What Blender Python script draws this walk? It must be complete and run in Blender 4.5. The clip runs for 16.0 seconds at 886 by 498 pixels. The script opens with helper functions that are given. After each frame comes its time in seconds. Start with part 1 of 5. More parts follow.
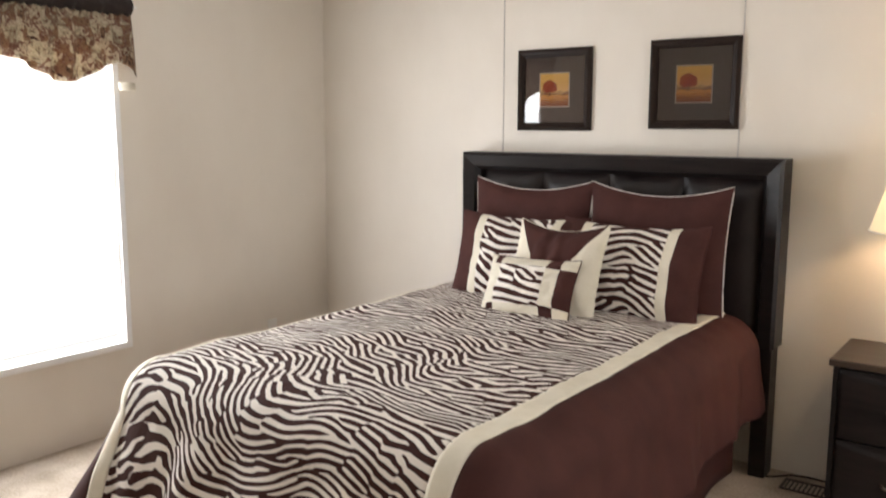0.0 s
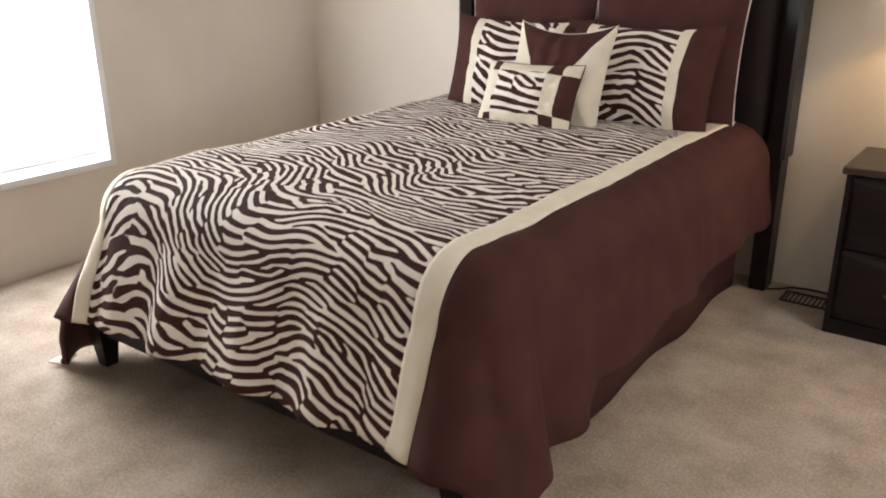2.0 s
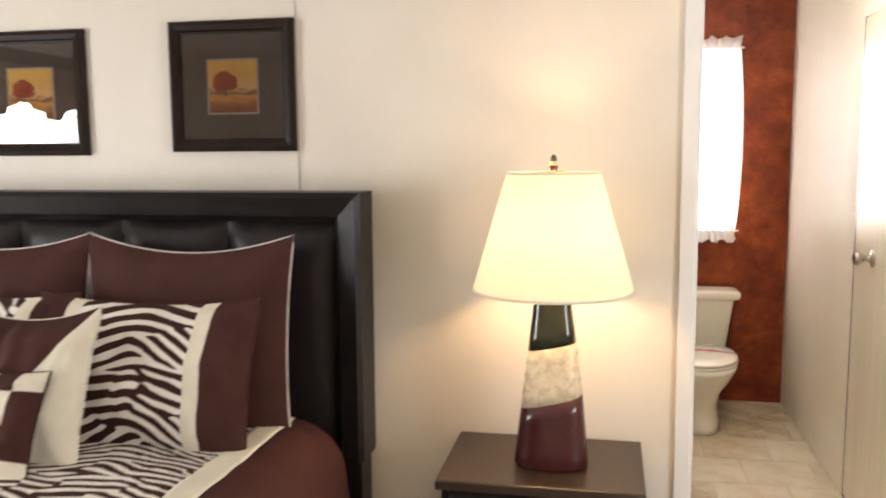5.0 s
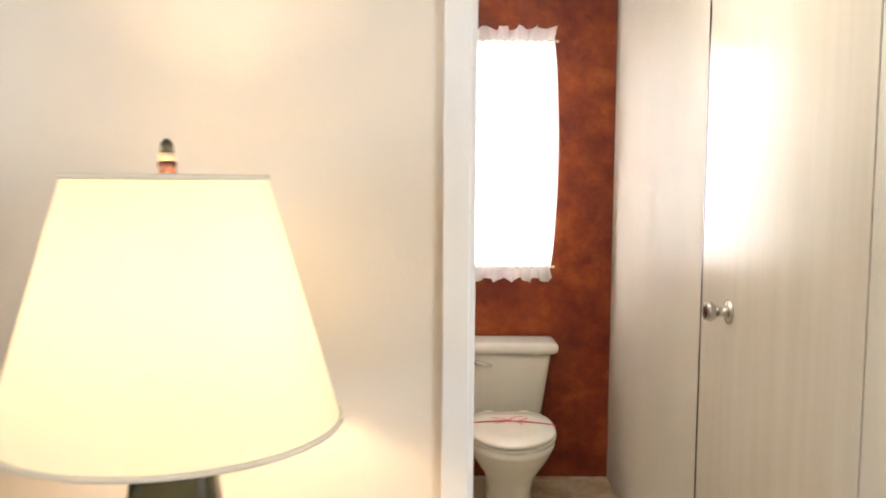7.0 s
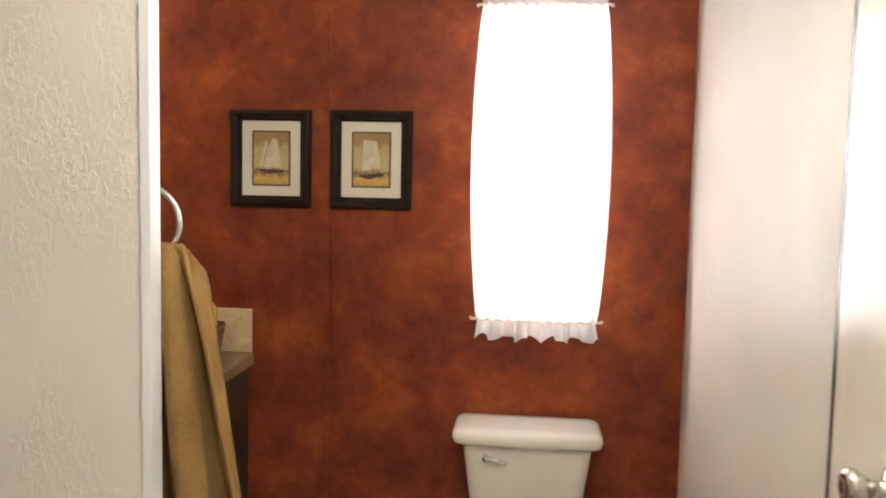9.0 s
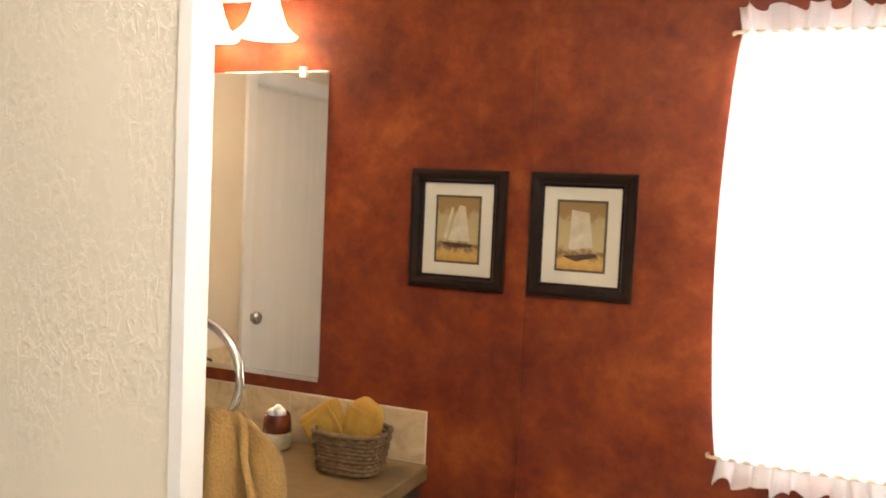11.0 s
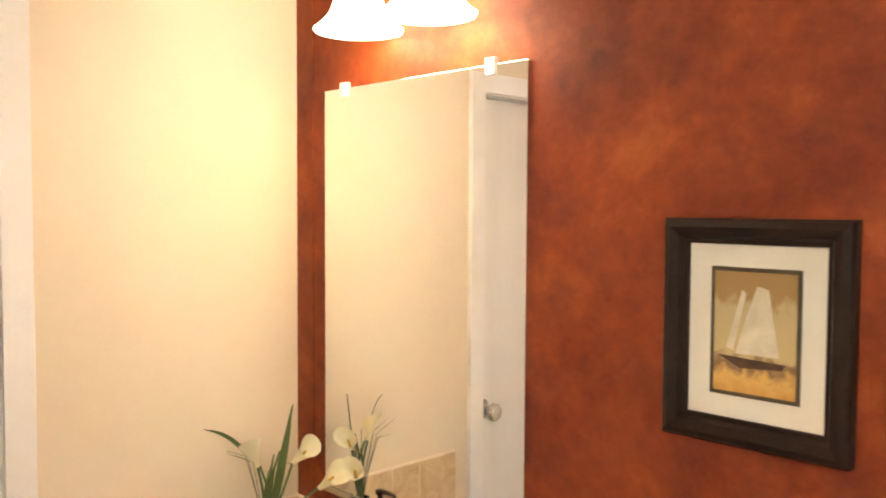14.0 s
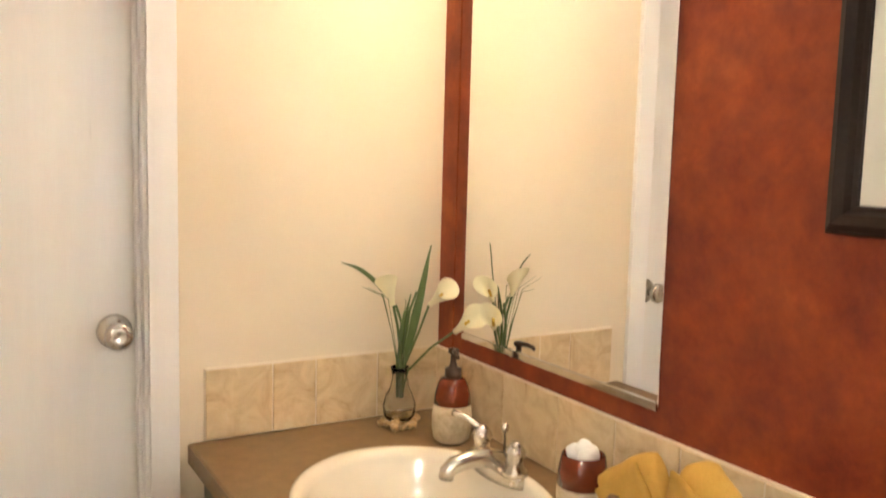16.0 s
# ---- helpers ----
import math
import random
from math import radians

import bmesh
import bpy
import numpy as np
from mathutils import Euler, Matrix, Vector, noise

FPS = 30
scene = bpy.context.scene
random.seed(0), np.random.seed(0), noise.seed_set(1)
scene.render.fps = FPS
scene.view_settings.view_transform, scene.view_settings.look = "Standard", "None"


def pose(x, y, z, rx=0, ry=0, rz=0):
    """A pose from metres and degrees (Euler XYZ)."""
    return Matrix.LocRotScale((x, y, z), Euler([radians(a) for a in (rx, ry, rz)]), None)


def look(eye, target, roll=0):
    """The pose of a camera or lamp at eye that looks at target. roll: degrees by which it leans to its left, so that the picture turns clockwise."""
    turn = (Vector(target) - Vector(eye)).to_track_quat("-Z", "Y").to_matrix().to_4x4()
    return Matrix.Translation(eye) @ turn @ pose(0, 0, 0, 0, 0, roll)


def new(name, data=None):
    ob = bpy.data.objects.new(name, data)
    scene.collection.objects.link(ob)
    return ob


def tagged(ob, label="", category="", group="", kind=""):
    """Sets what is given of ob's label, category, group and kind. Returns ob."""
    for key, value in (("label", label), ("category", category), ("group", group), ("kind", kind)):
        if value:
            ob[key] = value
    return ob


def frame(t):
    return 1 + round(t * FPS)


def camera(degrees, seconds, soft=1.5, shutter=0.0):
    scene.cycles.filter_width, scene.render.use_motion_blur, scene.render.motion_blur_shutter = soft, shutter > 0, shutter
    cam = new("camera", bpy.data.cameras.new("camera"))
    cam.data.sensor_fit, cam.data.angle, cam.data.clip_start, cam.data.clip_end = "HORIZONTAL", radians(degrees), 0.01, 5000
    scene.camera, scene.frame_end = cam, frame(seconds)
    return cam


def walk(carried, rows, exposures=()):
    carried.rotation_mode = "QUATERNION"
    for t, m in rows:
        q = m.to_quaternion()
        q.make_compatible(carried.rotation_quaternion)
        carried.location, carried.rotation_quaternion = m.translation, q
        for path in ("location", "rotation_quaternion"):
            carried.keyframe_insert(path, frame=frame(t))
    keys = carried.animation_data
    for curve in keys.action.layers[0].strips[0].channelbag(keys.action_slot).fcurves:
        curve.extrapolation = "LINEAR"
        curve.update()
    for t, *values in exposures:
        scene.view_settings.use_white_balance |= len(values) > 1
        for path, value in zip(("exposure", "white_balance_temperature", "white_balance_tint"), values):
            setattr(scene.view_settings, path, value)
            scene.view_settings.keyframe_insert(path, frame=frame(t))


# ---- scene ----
cam = camera(55.8, 16.0, 1.8, 0.4)
PATH = [
    (0, (0.224, -0.174, 1.567), (-0.953, 1.417, 1.276), 0.1),
    (0.5, (0.208, -0.184, 1.512), (-0.917, 1.414, 1.089), 0.8),
    (1, (0.202, -0.19, 1.42), (-0.905, 1.38, 0.862), 0.8),
    (1.5, (0.201, -0.158, 1.398), (-0.913, 1.359, 0.721), 0.0),
    (2, (0.161, -0.038, 1.457), (-0.961, 1.469, 0.772), -0.4),
    (2.5, (0.165, 0.1, 1.513), (-0.955, 1.648, 0.923), -0.9),
    (3, (0.106, 0.245, 1.546), (-0.904, 1.902, 1.064), -0.7),
    (3.5, (0.025, 0.412, 1.568), (-0.78, 2.2, 1.176), -0.4),
    (4, (0.008, 0.631, 1.575), (-0.633, 2.494, 1.232), -1.1),
    (4.5, (0.013, 0.886, 1.577), (-0.486, 2.803, 1.296), -0.8),
    (5, (0.004, 1.148, 1.552), (-0.386, 3.095, 1.319), -0.4),
    (5.2, (-0.002, 1.261, 1.538), (-0.326, 3.223, 1.325), -0.1),
    (7.4, (0.292, 2.6, 1.493), (0.309, 4.593, 1.322), 0.4),
    (8, (0.417, 2.957, 1.552), (0.402, 4.948, 1.356), 0.8),
    (8.5, (0.457, 3.265, 1.554), (0.354, 5.253, 1.361), 1.1),
    (9, (0.502, 3.507, 1.552), (0.298, 5.49, 1.382), 1.2),
    (9.6, (0.499, 3.774, 1.608), (0.115, 5.73, 1.437), 1.7),
    (10, (0.477, 3.917, 1.646), (-0.026, 5.846, 1.486), 2.0),
    (10.2, (0.496, 3.975, 1.666), (-0.075, 5.887, 1.516), 2.2),
    (12.3, (0.334, 4.591, 1.724), (-0.634, 6.337, 1.604), 2.1),
    (12.5, (0.315, 4.679, 1.739), (-0.695, 6.4, 1.608), 1.9),
    (13, (0.277, 4.9, 1.779), (-0.826, 6.563, 1.647), 0.7),
    (13.5, (0.226, 5.101, 1.816), (-1.061, 6.626, 1.683), -0.3),
    (14, (0.144, 5.237, 1.794), (-1.289, 6.628, 1.696), 0.3),
    (14.5, (0.12, 5.317, 1.746), (-1.425, 6.584, 1.679), 0.8),
    (15, (0.145, 5.359, 1.714), (-1.485, 6.514, 1.614), -0.1),
    (15.5, (0.146, 5.415, 1.66), (-1.561, 6.44, 1.469), -0.2),
    (15.8, (0.147, 5.389, 1.573), (-1.562, 6.41, 1.385), 1.2),
    (16, (0.141, 5.411, 1.522), (-1.573, 6.419, 1.307), 1.5),
]
walk(cam, [(t, look(eye, target, roll)) for t, eye, target, roll in PATH],
     ((0, 0.25, 6500, 11), (1.2, 0.22, 6500, 12), (2, 0.22, 6550, 12), (2.5, 0.31, 6550, 12), (3, 0.38, 6550, 12), (3.5, 0.40, 6600, 11), (5, 0.45, 6700, 11), (7.3, 0.40, 6350, 9), (8.2, 0.40, 6200, 9), (9, 0.44, 6200, 9), (10.2, 0.48, 6400, 10), (12.3, 0.96, 7000, 11), (14, 1.08, 6700, 11), (16, 1.17, 6300, 9)))

# ---- scale ----
# the bathroom is drawn up in its own units and set behind the doorway
BEDROOM = Matrix.Identity(4)
BATHROOM = Matrix.Translation((0.005, -0.213, 0)) @ Matrix.Scale(1.085, 4)
PLACE = BEDROOM

# ---- light ----
world = bpy.data.worlds.new("sky")
world.use_nodes = True
scene.world = world
wn = world.node_tree
sky = wn.nodes.new("ShaderNodeTexSky")
sky.sky_type, sky.sun_disc, sky.sun_elevation, sky.sun_rotation = "NISHITA", False, radians(50), radians(200)
wn.links.new(sky.outputs[0], wn.nodes["Background"].inputs[0])
wn.nodes["Background"].inputs[1].default_value = 0.1


def area_lamp(name, m, w, h, watts, colour):
    d = bpy.data.lights.new(name, "AREA")
    d.shape, d.size, d.size_y, d.energy, d.color = "RECTANGLE", w, h, watts, colour
    ob = new(name, d)
    ob.matrix_world = m
    return ob


def point_lamp(name, loc, watts, colour, radius):
    d = bpy.data.lights.new(name, "POINT")
    d.energy, d.color, d.shadow_soft_size = watts, colour, radius
    ob = new(name, d)
    ob.location = loc
    return ob


area_lamp("daylight_bedroom_window", look((-3.582, 1.585, 1.22), (0, 1.585, 1.22)), 1.25, 1.496, 60, (0.94, 0.97, 1.0))
area_lamp("daylight_bathroom_window", BATHROOM @ look((0.482, 6.262, 1.475), (0.482, 0, 1.475)), 0.37, 0.96, 66, (1.0, 0.98, 0.95))
# no window known on this side: fill added to reach the bathroom partition
area_lamp("daylight_east_window", look((2.09, 1.9, 1.4), (0, 1.9, 1.4)), 1.1, 1.1, 34, (0.98, 0.98, 0.97))
point_lamp("table_lamp_bulb", (-0.148, 3.44, 1.32), 7.8, (1.0, 0.68, 0.40), 0.035)
for bx_ in (-1.162, -0.965):
    point_lamp("vanity_bulb", BATHROOM @ Vector((bx_, 6.045, 1.99)), 0.7, (1.0, 0.76, 0.50), 0.07)
# fill light added for the bathroom; its ceiling fixture is never in view
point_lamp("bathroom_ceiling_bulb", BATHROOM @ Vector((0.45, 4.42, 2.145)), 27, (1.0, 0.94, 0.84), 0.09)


# ---- materials ----
def nodes_of(name):
    m = bpy.data.materials.new(name)
    m.use_nodes = True
    return m, m.node_tree.nodes, m.node_tree.links, m.node_tree.nodes["Principled BSDF"]


def ramp(nt, links, src, stops):
    r = nt.new("ShaderNodeValToRGB")
    el = r.color_ramp.elements
    el[0].position, el[0].color = stops[0][0], (*stops[0][1], 1)
    el[1].position, el[1].color = stops[-1][0], (*stops[-1][1], 1)
    for p, c in stops[1:-1]:
        e = el.new(p)
        e.color = (*c, 1)
    links.new(src, r.inputs[0])
    return r


def coords(nt, links, stretch=(1, 1, 1), kind="Object"):
    tc = nt.new("ShaderNodeTexCoord")
    mp = nt.new("ShaderNodeMapping")
    mp.inputs["Scale"].default_value = stretch
    links.new(tc.outputs[kind], mp.inputs[0])
    return mp.outputs[0]


def noise_tex(nt, links, vec, scale, detail=4, rough=0.55, distort=0.0):
    n = nt.new("ShaderNodeTexNoise")
    n.inputs["Scale"].default_value, n.inputs["Detail"].default_value = scale, detail
    n.inputs["Roughness"].default_value, n.inputs["Distortion"].default_value = rough, distort
    links.new(vec, n.inputs["Vector"])
    return n.outputs[0]


def bump_into(nt, links, b, height, strength, dist):
    bp = nt.new("ShaderNodeBump")
    bp.inputs["Strength"].default_value, bp.inputs["Distance"].default_value = strength, dist
    links.new(height, bp.inputs["Height"])
    links.new(bp.outputs[0], b.inputs["Normal"])


def material(name, c1, c2, scale=5, fine=120, rough=0.6, bump=0.15, dist=0.002, metal=0.0, stretch=(1, 1, 1), rough_var=0.08, spec=0.5):
    """Two tones mixed by coarse and fine noise, fine relief, uneven gloss."""
    m, nt, links, b = nodes_of(name)
    vec = coords(nt, links, stretch)
    a = noise_tex(nt, links, vec, scale)
    f = noise_tex(nt, links, vec, fine, 3)
    mx = nt.new("ShaderNodeMath")
    mx.operation = "MULTIPLY_ADD"
    links.new(f, mx.inputs[0])
    mx.inputs[1].default_value = 0.35
    links.new(a, mx.inputs[2])
    r = ramp(nt, links, mx.outputs[0], [(0.45, c1), (0.9, c2)])
    links.new(r.outputs[0], b.inputs["Base Color"])
    rr = nt.new("ShaderNodeMapRange")
    rr.inputs[3].default_value, rr.inputs[4].default_value = max(rough - rough_var, 0.02), min(rough + rough_var, 1)
    links.new(a, rr.inputs[0])
    links.new(rr.outputs[0], b.inputs["Roughness"])
    b.inputs["Metallic"].default_value = metal
    b.inputs["Specular IOR Level"].default_value = spec
    if bump:
        bump_into(nt, links, b, f, bump, dist)
    return m


def vinyl_wall(name, c1, c2, rough=0.5, strength=0.28, grain=55):
    """Vinyl-covered panel with a crackled, leathery relief."""
    m, nt, links, b = nodes_of(name)
    vec = coords(nt, links, (1, 1, 0.6))
    a = noise_tex(nt, links, vec, 2.2, 5)
    f = noise_tex(nt, links, vec, grain, 6, 0.62, 0.5)
    g = noise_tex(nt, links, vec, 8, 3)
    mu = nt.new("ShaderNodeMath")
    mu.operation = "MULTIPLY"
    fr = ramp(nt, links, f, [(0.46, (0, 0, 0)), (0.56, (1, 1, 1))])
    links.new(fr.outputs[0], mu.inputs[0])
    links.new(ramp(nt, links, g, [(0.42, (0, 0, 0)), (0.62, (1, 1, 1))]).outputs[0], mu.inputs[1])
    r = ramp(nt, links, a, [(0.3, c1), (0.7, c2)])
    links.new(r.outputs[0], b.inputs["Base Color"])
    b.inputs["Roughness"].default_value = rough
    bump_into(nt, links, b, mu.outputs[0], strength, 0.002)
    return m


def mottled_red(name):
    """Glazed rust-red wall vinyl, clouded at two scales."""
    m, nt, links, b = nodes_of(name)
    vec = coords(nt, links)
    a = noise_tex(nt, links, vec, 3.6, 9, 0.68, 0.12)
    f = noise_tex(nt, links, vec, 14, 9, 0.76, 0.1)
    mx = nt.new("ShaderNodeMath")
    mx.operation = "MULTIPLY_ADD"
    links.new(f, mx.inputs[0])
    mx.inputs[1].default_value = 0.45
    links.new(a, mx.inputs[2])
    r = ramp(nt, links, mx.outputs[0], [(0.48, (0.064, 0.0098, 0.0055)), (0.64, (0.145, 0.0228, 0.0085)), (0.8, (0.225, 0.042, 0.011)), (0.98, (0.34, 0.086, 0.019))])
    links.new(r.outputs[0], b.inputs["Base Color"])
    b.inputs["Roughness"].default_value, b.inputs["Specular IOR Level"].default_value = 0.5, 0.25
    fine = noise_tex(nt, links, vec, 240, 3)
    bump_into(nt, links, b, fine, 0.12, 0.001)
    return m


def carpet_mat():
    m, nt, links, b = nodes_of("carpet_pile")
    vec = coords(nt, links)
    a = ramp(nt, links, noise_tex(nt, links, vec, 5, 5), [(0.2, (0.36, 0.36, 0.36)), (0.8, (0.62, 0.62, 0.62))]).outputs[0]
    f = noise_tex(nt, links, vec, 95, 6, 0.85)
    mx = nt.new("ShaderNodeMath")
    mx.operation = "MULTIPLY_ADD"
    links.new(f, mx.inputs[0])
    mx.inputs[1].default_value = 0.8
    links.new(a, mx.inputs[2])
    r = ramp(nt, links, mx.outputs[0], [(0.66, (0.25, 0.185, 0.13)), (0.86, (0.475, 0.39, 0.305)), (1.06, (0.67, 0.58, 0.485))])
    links.new(r.outputs[0], b.inputs["Base Color"])
    b.inputs["Roughness"].default_value = 0.95
    b.inputs["Specular IOR Level"].default_value = 0.1
    bump_into(nt, links, b, f, 0.9, 0.008)
    return m


def zebra(name, freq=20.0, warp=0.06, seed=0.0):
    """Dark brown zebra stripes on cream cotton; stripes run along U and wander, fork and end."""
    m, nt, links, b = nodes_of(name)
    uv = nt.new("ShaderNodeUVMap")
    mp = nt.new("ShaderNodeMapping")
    mp.inputs["Location"].default_value = (seed, seed * 0.7, 0)
    links.new(uv.outputs[0], mp.inputs[0])
    st = nt.new("ShaderNodeMapping")
    st.inputs["Scale"].default_value = (1.0, 0.5, 1)
    links.new(mp.outputs[0], st.inputs[0])
    n1 = noise_tex(nt, links, st.outputs[0], 1.9, 1, 0.35)
    st2 = nt.new("ShaderNodeMapping")
    st2.inputs["Scale"].default_value = (freq * 0.13, freq * 0.50, 1)
    links.new(mp.outputs[0], st2.inputs[0])
    n2 = noise_tex(nt, links, st2.outputs[0], 1.0, 2, 0.5)
    sep = nt.new("ShaderNodeSeparateXYZ")
    links.new(mp.outputs[0], sep.inputs[0])

    def mth(op, a, b2):
        q = nt.new("ShaderNodeMath")
        q.operation = op
        for i, v in enumerate((a, b2)):
            if isinstance(v, float):
                q.inputs[i].default_value = v
            else:
                links.new(v, q.inputs[i])
        return q.outputs[0]

    ph = mth("ADD", mth("MULTIPLY", sep.outputs[1], freq * 6.283), mth("MULTIPLY", n1, freq * 6.283 * warp * 6))
    ph = mth("ADD", ph, mth("MULTIPLY", n2, 5.6))
    st3 = nt.new("ShaderNodeMapping")
    st3.inputs["Scale"].default_value = (freq * 0.26, freq * 0.40, 1)
    links.new(mp.outputs[0], st3.inputs[0])
    patch = ramp(nt, links, noise_tex(nt, links, st3.outputs[0], 1.0, 1, 0.4), [(0.47, (0, 0, 0)), (0.55, (1, 1, 1))]).outputs[0]
    slant = mth("ADD", ph, mth("MULTIPLY", sep.outputs[0], freq * 6.283 * 0.42))
    first, second = mth("SINE", ph, 0.0), mth("SINE", slant, 0.0)
    sn = mth("ADD", first, mth("MULTIPLY", patch, mth("SUBTRACT", second, first)))
    tot = mth("ADD", sn, mth("MULTIPLY", mth("SUBTRACT", n2, 0.5), 1.7))
    r = ramp(nt, links, mth("MULTIPLY_ADD", tot, 0.5), [(0.44, (0.048, 0.017, 0.014)), (0.54, (0.80, 0.74, 0.68))])
    r.inputs[0].links[0].from_node.inputs[2].default_value = 0.43
    links.new(r.outputs[0], b.inputs["Base Color"])
    b.inputs["Roughness"].default_value = 0.85
    b.inputs["Specular IOR Level"].default_value = 0.2
    pk = nt.new("ShaderNodeMapping")
    pk.inputs["Scale"].default_value = (26, 5, 1)
    links.new(mp.outputs[0], pk.inputs[0])
    w = noise_tex(nt, links, pk.outputs[0], 1.0, 3, 0.5)
    bump_into(nt, links, b, w, 0.55, 0.012)
    return m


def glass_mat():
    m, nt, links, b = nodes_of("clear_glass")
    b.inputs["Base Color"].default_value = (0.96, 0.99, 0.98, 1)
    b.inputs["Roughness"].default_value, b.inputs["Transmission Weight"].default_value, b.inputs["IOR"].default_value = 0.02, 1.0, 1.45
    return m


def pane_glass():
    """Thin flat glass: see-through, with a Fresnel gloss."""
    m, nt, links, b = nodes_of("flat_pane_glass")
    tr = nt.new("ShaderNodeBsdfTransparent")
    gl = nt.new("ShaderNodeBsdfGlossy")
    gl.inputs["Roughness"].default_value = 0.01
    fr = nt.new("ShaderNodeFresnel")
    fr.inputs[0].default_value = 1.5
    mix = nt.new("ShaderNodeMixShader")
    links.new(fr.outputs[0], mix.inputs[0])
    links.new(tr.outputs[0], mix.inputs[1])
    links.new(gl.outputs[0], mix.inputs[2])
    links.new(mix.outputs[0], nt["Material Output"].inputs[0])
    return m


def thin_cloth(name, colour, through_share):
    m, nt, links, b = nodes_of(name)
    b.inputs["Base Color"].default_value = (*colour, 1)
    b.inputs["Roughness"].default_value = 0.85
    t = nt.new("ShaderNodeBsdfTranslucent")
    t.inputs[0].default_value = (*colour, 1)
    mix = nt.new("ShaderNodeMixShader")
    mix.inputs[0].default_value = through_share
    links.new(b.outputs[0], mix.inputs[1])
    links.new(t.outputs[0], mix.inputs[2])
    links.new(mix.outputs[0], nt["Material Output"].inputs[0])
    f = noise_tex(nt, links, coords(nt, links), 500, 2)
    bump_into(nt, links, b, f, 0.2, 0.001)
    return m


def glow(name, colour, strength):
    m, nt, links, b = nodes_of(name)
    b.inputs["Base Color"].default_value = (*colour, 1)
    b.inputs["Emission Color"].default_value = (*colour, 1)
    b.inputs["Emission Strength"].default_value = strength
    return m


CREAM_WALL = vinyl_wall("cream_vinyl_wall", (0.70, 0.635, 0.555), (0.76, 0.70, 0.62), 0.5, 0.16)
BATH_VINYL = vinyl_wall("cream_leathery_vinyl", (0.72, 0.66, 0.565), (0.78, 0.725, 0.635), 0.42, 0.5, 85)
CREAM_PAINT = material("cream_painted_wall", (0.68, 0.585, 0.445), (0.73, 0.635, 0.495), 2.5, 260, 0.6, 0.1)
RED_WALL = mottled_red("rust_red_wall")
CEILING = material("white_ceiling", (0.78, 0.77, 0.74), (0.84, 0.83, 0.80), 4, 160, 0.9, 0.3)
WHITE_TRIM = material("white_trim_paint", (0.76, 0.75, 0.74), (0.82, 0.81, 0.80), 6, 200, 0.38, 0.06)
DOOR_PAINT = material("cream_woodgrain_door", (0.72, 0.66, 0.56), (0.78, 0.72, 0.62), 3, 40, 0.20, 0.3, 0.0014, 0, (6, 6, 0.35), 0.1, 0.32)
CARPET = carpet_mat()
ZEBRA = zebra("zebra_cotton", 27, 0.11, 0.0)
ZEBRA_SMALL = zebra("zebra_pillow_cotton", 23, 0.075, 3.7)
BROWN = material("chocolate_cotton", (0.046, 0.015, 0.013), (0.068, 0.024, 0.020), 9, 420, 0.8, 0.3, 0.001, spec=0.2)
BEIGE = material("cream_cotton", (0.66, 0.60, 0.48), (0.76, 0.70, 0.58), 12, 420, 0.85, 0.3, 0.001)
PIPING = material("grey_piping", (0.48, 0.44, 0.41), (0.56, 0.52, 0.48), 30, 300, 0.8, 0.1)
BLACK_WOOD = material("espresso_black_wood", (0.008, 0.006, 0.006), (0.018, 0.013, 0.012), 4, 70, 0.36, 0.06, 0.001, 0, (1, 8, 8), spec=0.2)
# nightstand top's wood; also the dark colour for shade in the door gap
BROWN_TOP_GAP = material("espresso_top_gap_shade", (0.020, 0.012, 0.008), (0.042, 0.026, 0.017), 4, 60, 0.34, 0.05, 0.001, 0, (1, 9, 9))
LEATHER = material("dark_leather", (0.012, 0.008, 0.008), (0.024, 0.016, 0.015), 8, 180, 0.36, 0.22, 0.001, spec=0.3)
NICKEL = material("brushed_nickel", (0.55, 0.52, 0.48), (0.66, 0.63, 0.58), 20, 300, 0.24, 0.02, 0.0005, 1.0)
CHROME = material("polished_chrome", (0.74, 0.74, 0.74), (0.82, 0.82, 0.82), 20, 300, 0.09, 0.0, 0.0005, 1.0)
GLASS = pane_glass()
CURTAIN = thin_cloth("sheer_white_curtain", (0.93, 0.93, 0.93), 0.6)
BLIND = thin_cloth("white_blind", (0.92, 0.92, 0.91), 0.55)
SKY_GLOW = glow("overcast_sky_backdrop", (1.0, 1.0, 1.0), 6.0)


# ---- mesh helpers ----
def link_mesh(name, verts, faces, mat, parent=None, smooth=False, uvs=None, label=""):
    me = bpy.data.meshes.new(name)
    me.from_pydata([tuple(v) for v in verts], [], faces)
    me.materials.append(mat)
    if smooth:
        me.polygons.foreach_set("use_smooth", [True] * len(me.polygons))
    if uvs:
        lay = me.uv_layers.new(name="UVMap")
        for lp in me.loops:
            lay.data[lp.index].uv = uvs[lp.vertex_index]
    me.update()
    ob = new(name, me)
    if parent:
        ob.parent = parent
    if label:
        tagged(ob, label)
    return ob


def part(name, bm, mat, parent=None, label="", smooth=False):
    me = bpy.data.meshes.new(name)
    bmesh.ops.recalc_face_normals(bm, faces=bm.faces)
    bm.to_mesh(me)
    bm.free()
    me.materials.append(mat)
    if smooth:
        me.polygons.foreach_set("use_smooth", [True] * len(me.polygons))
    ob = new(name, me)
    if parent:
        ob.parent = parent
    if label:
        tagged(ob, label)
    return ob


def thing(name, m, label, category, group="", kind=""):
    ob = new(name)
    ob.matrix_world = PLACE @ m
    ob.empty_display_size = 0.1
    return tagged(ob, label, category, group, kind)


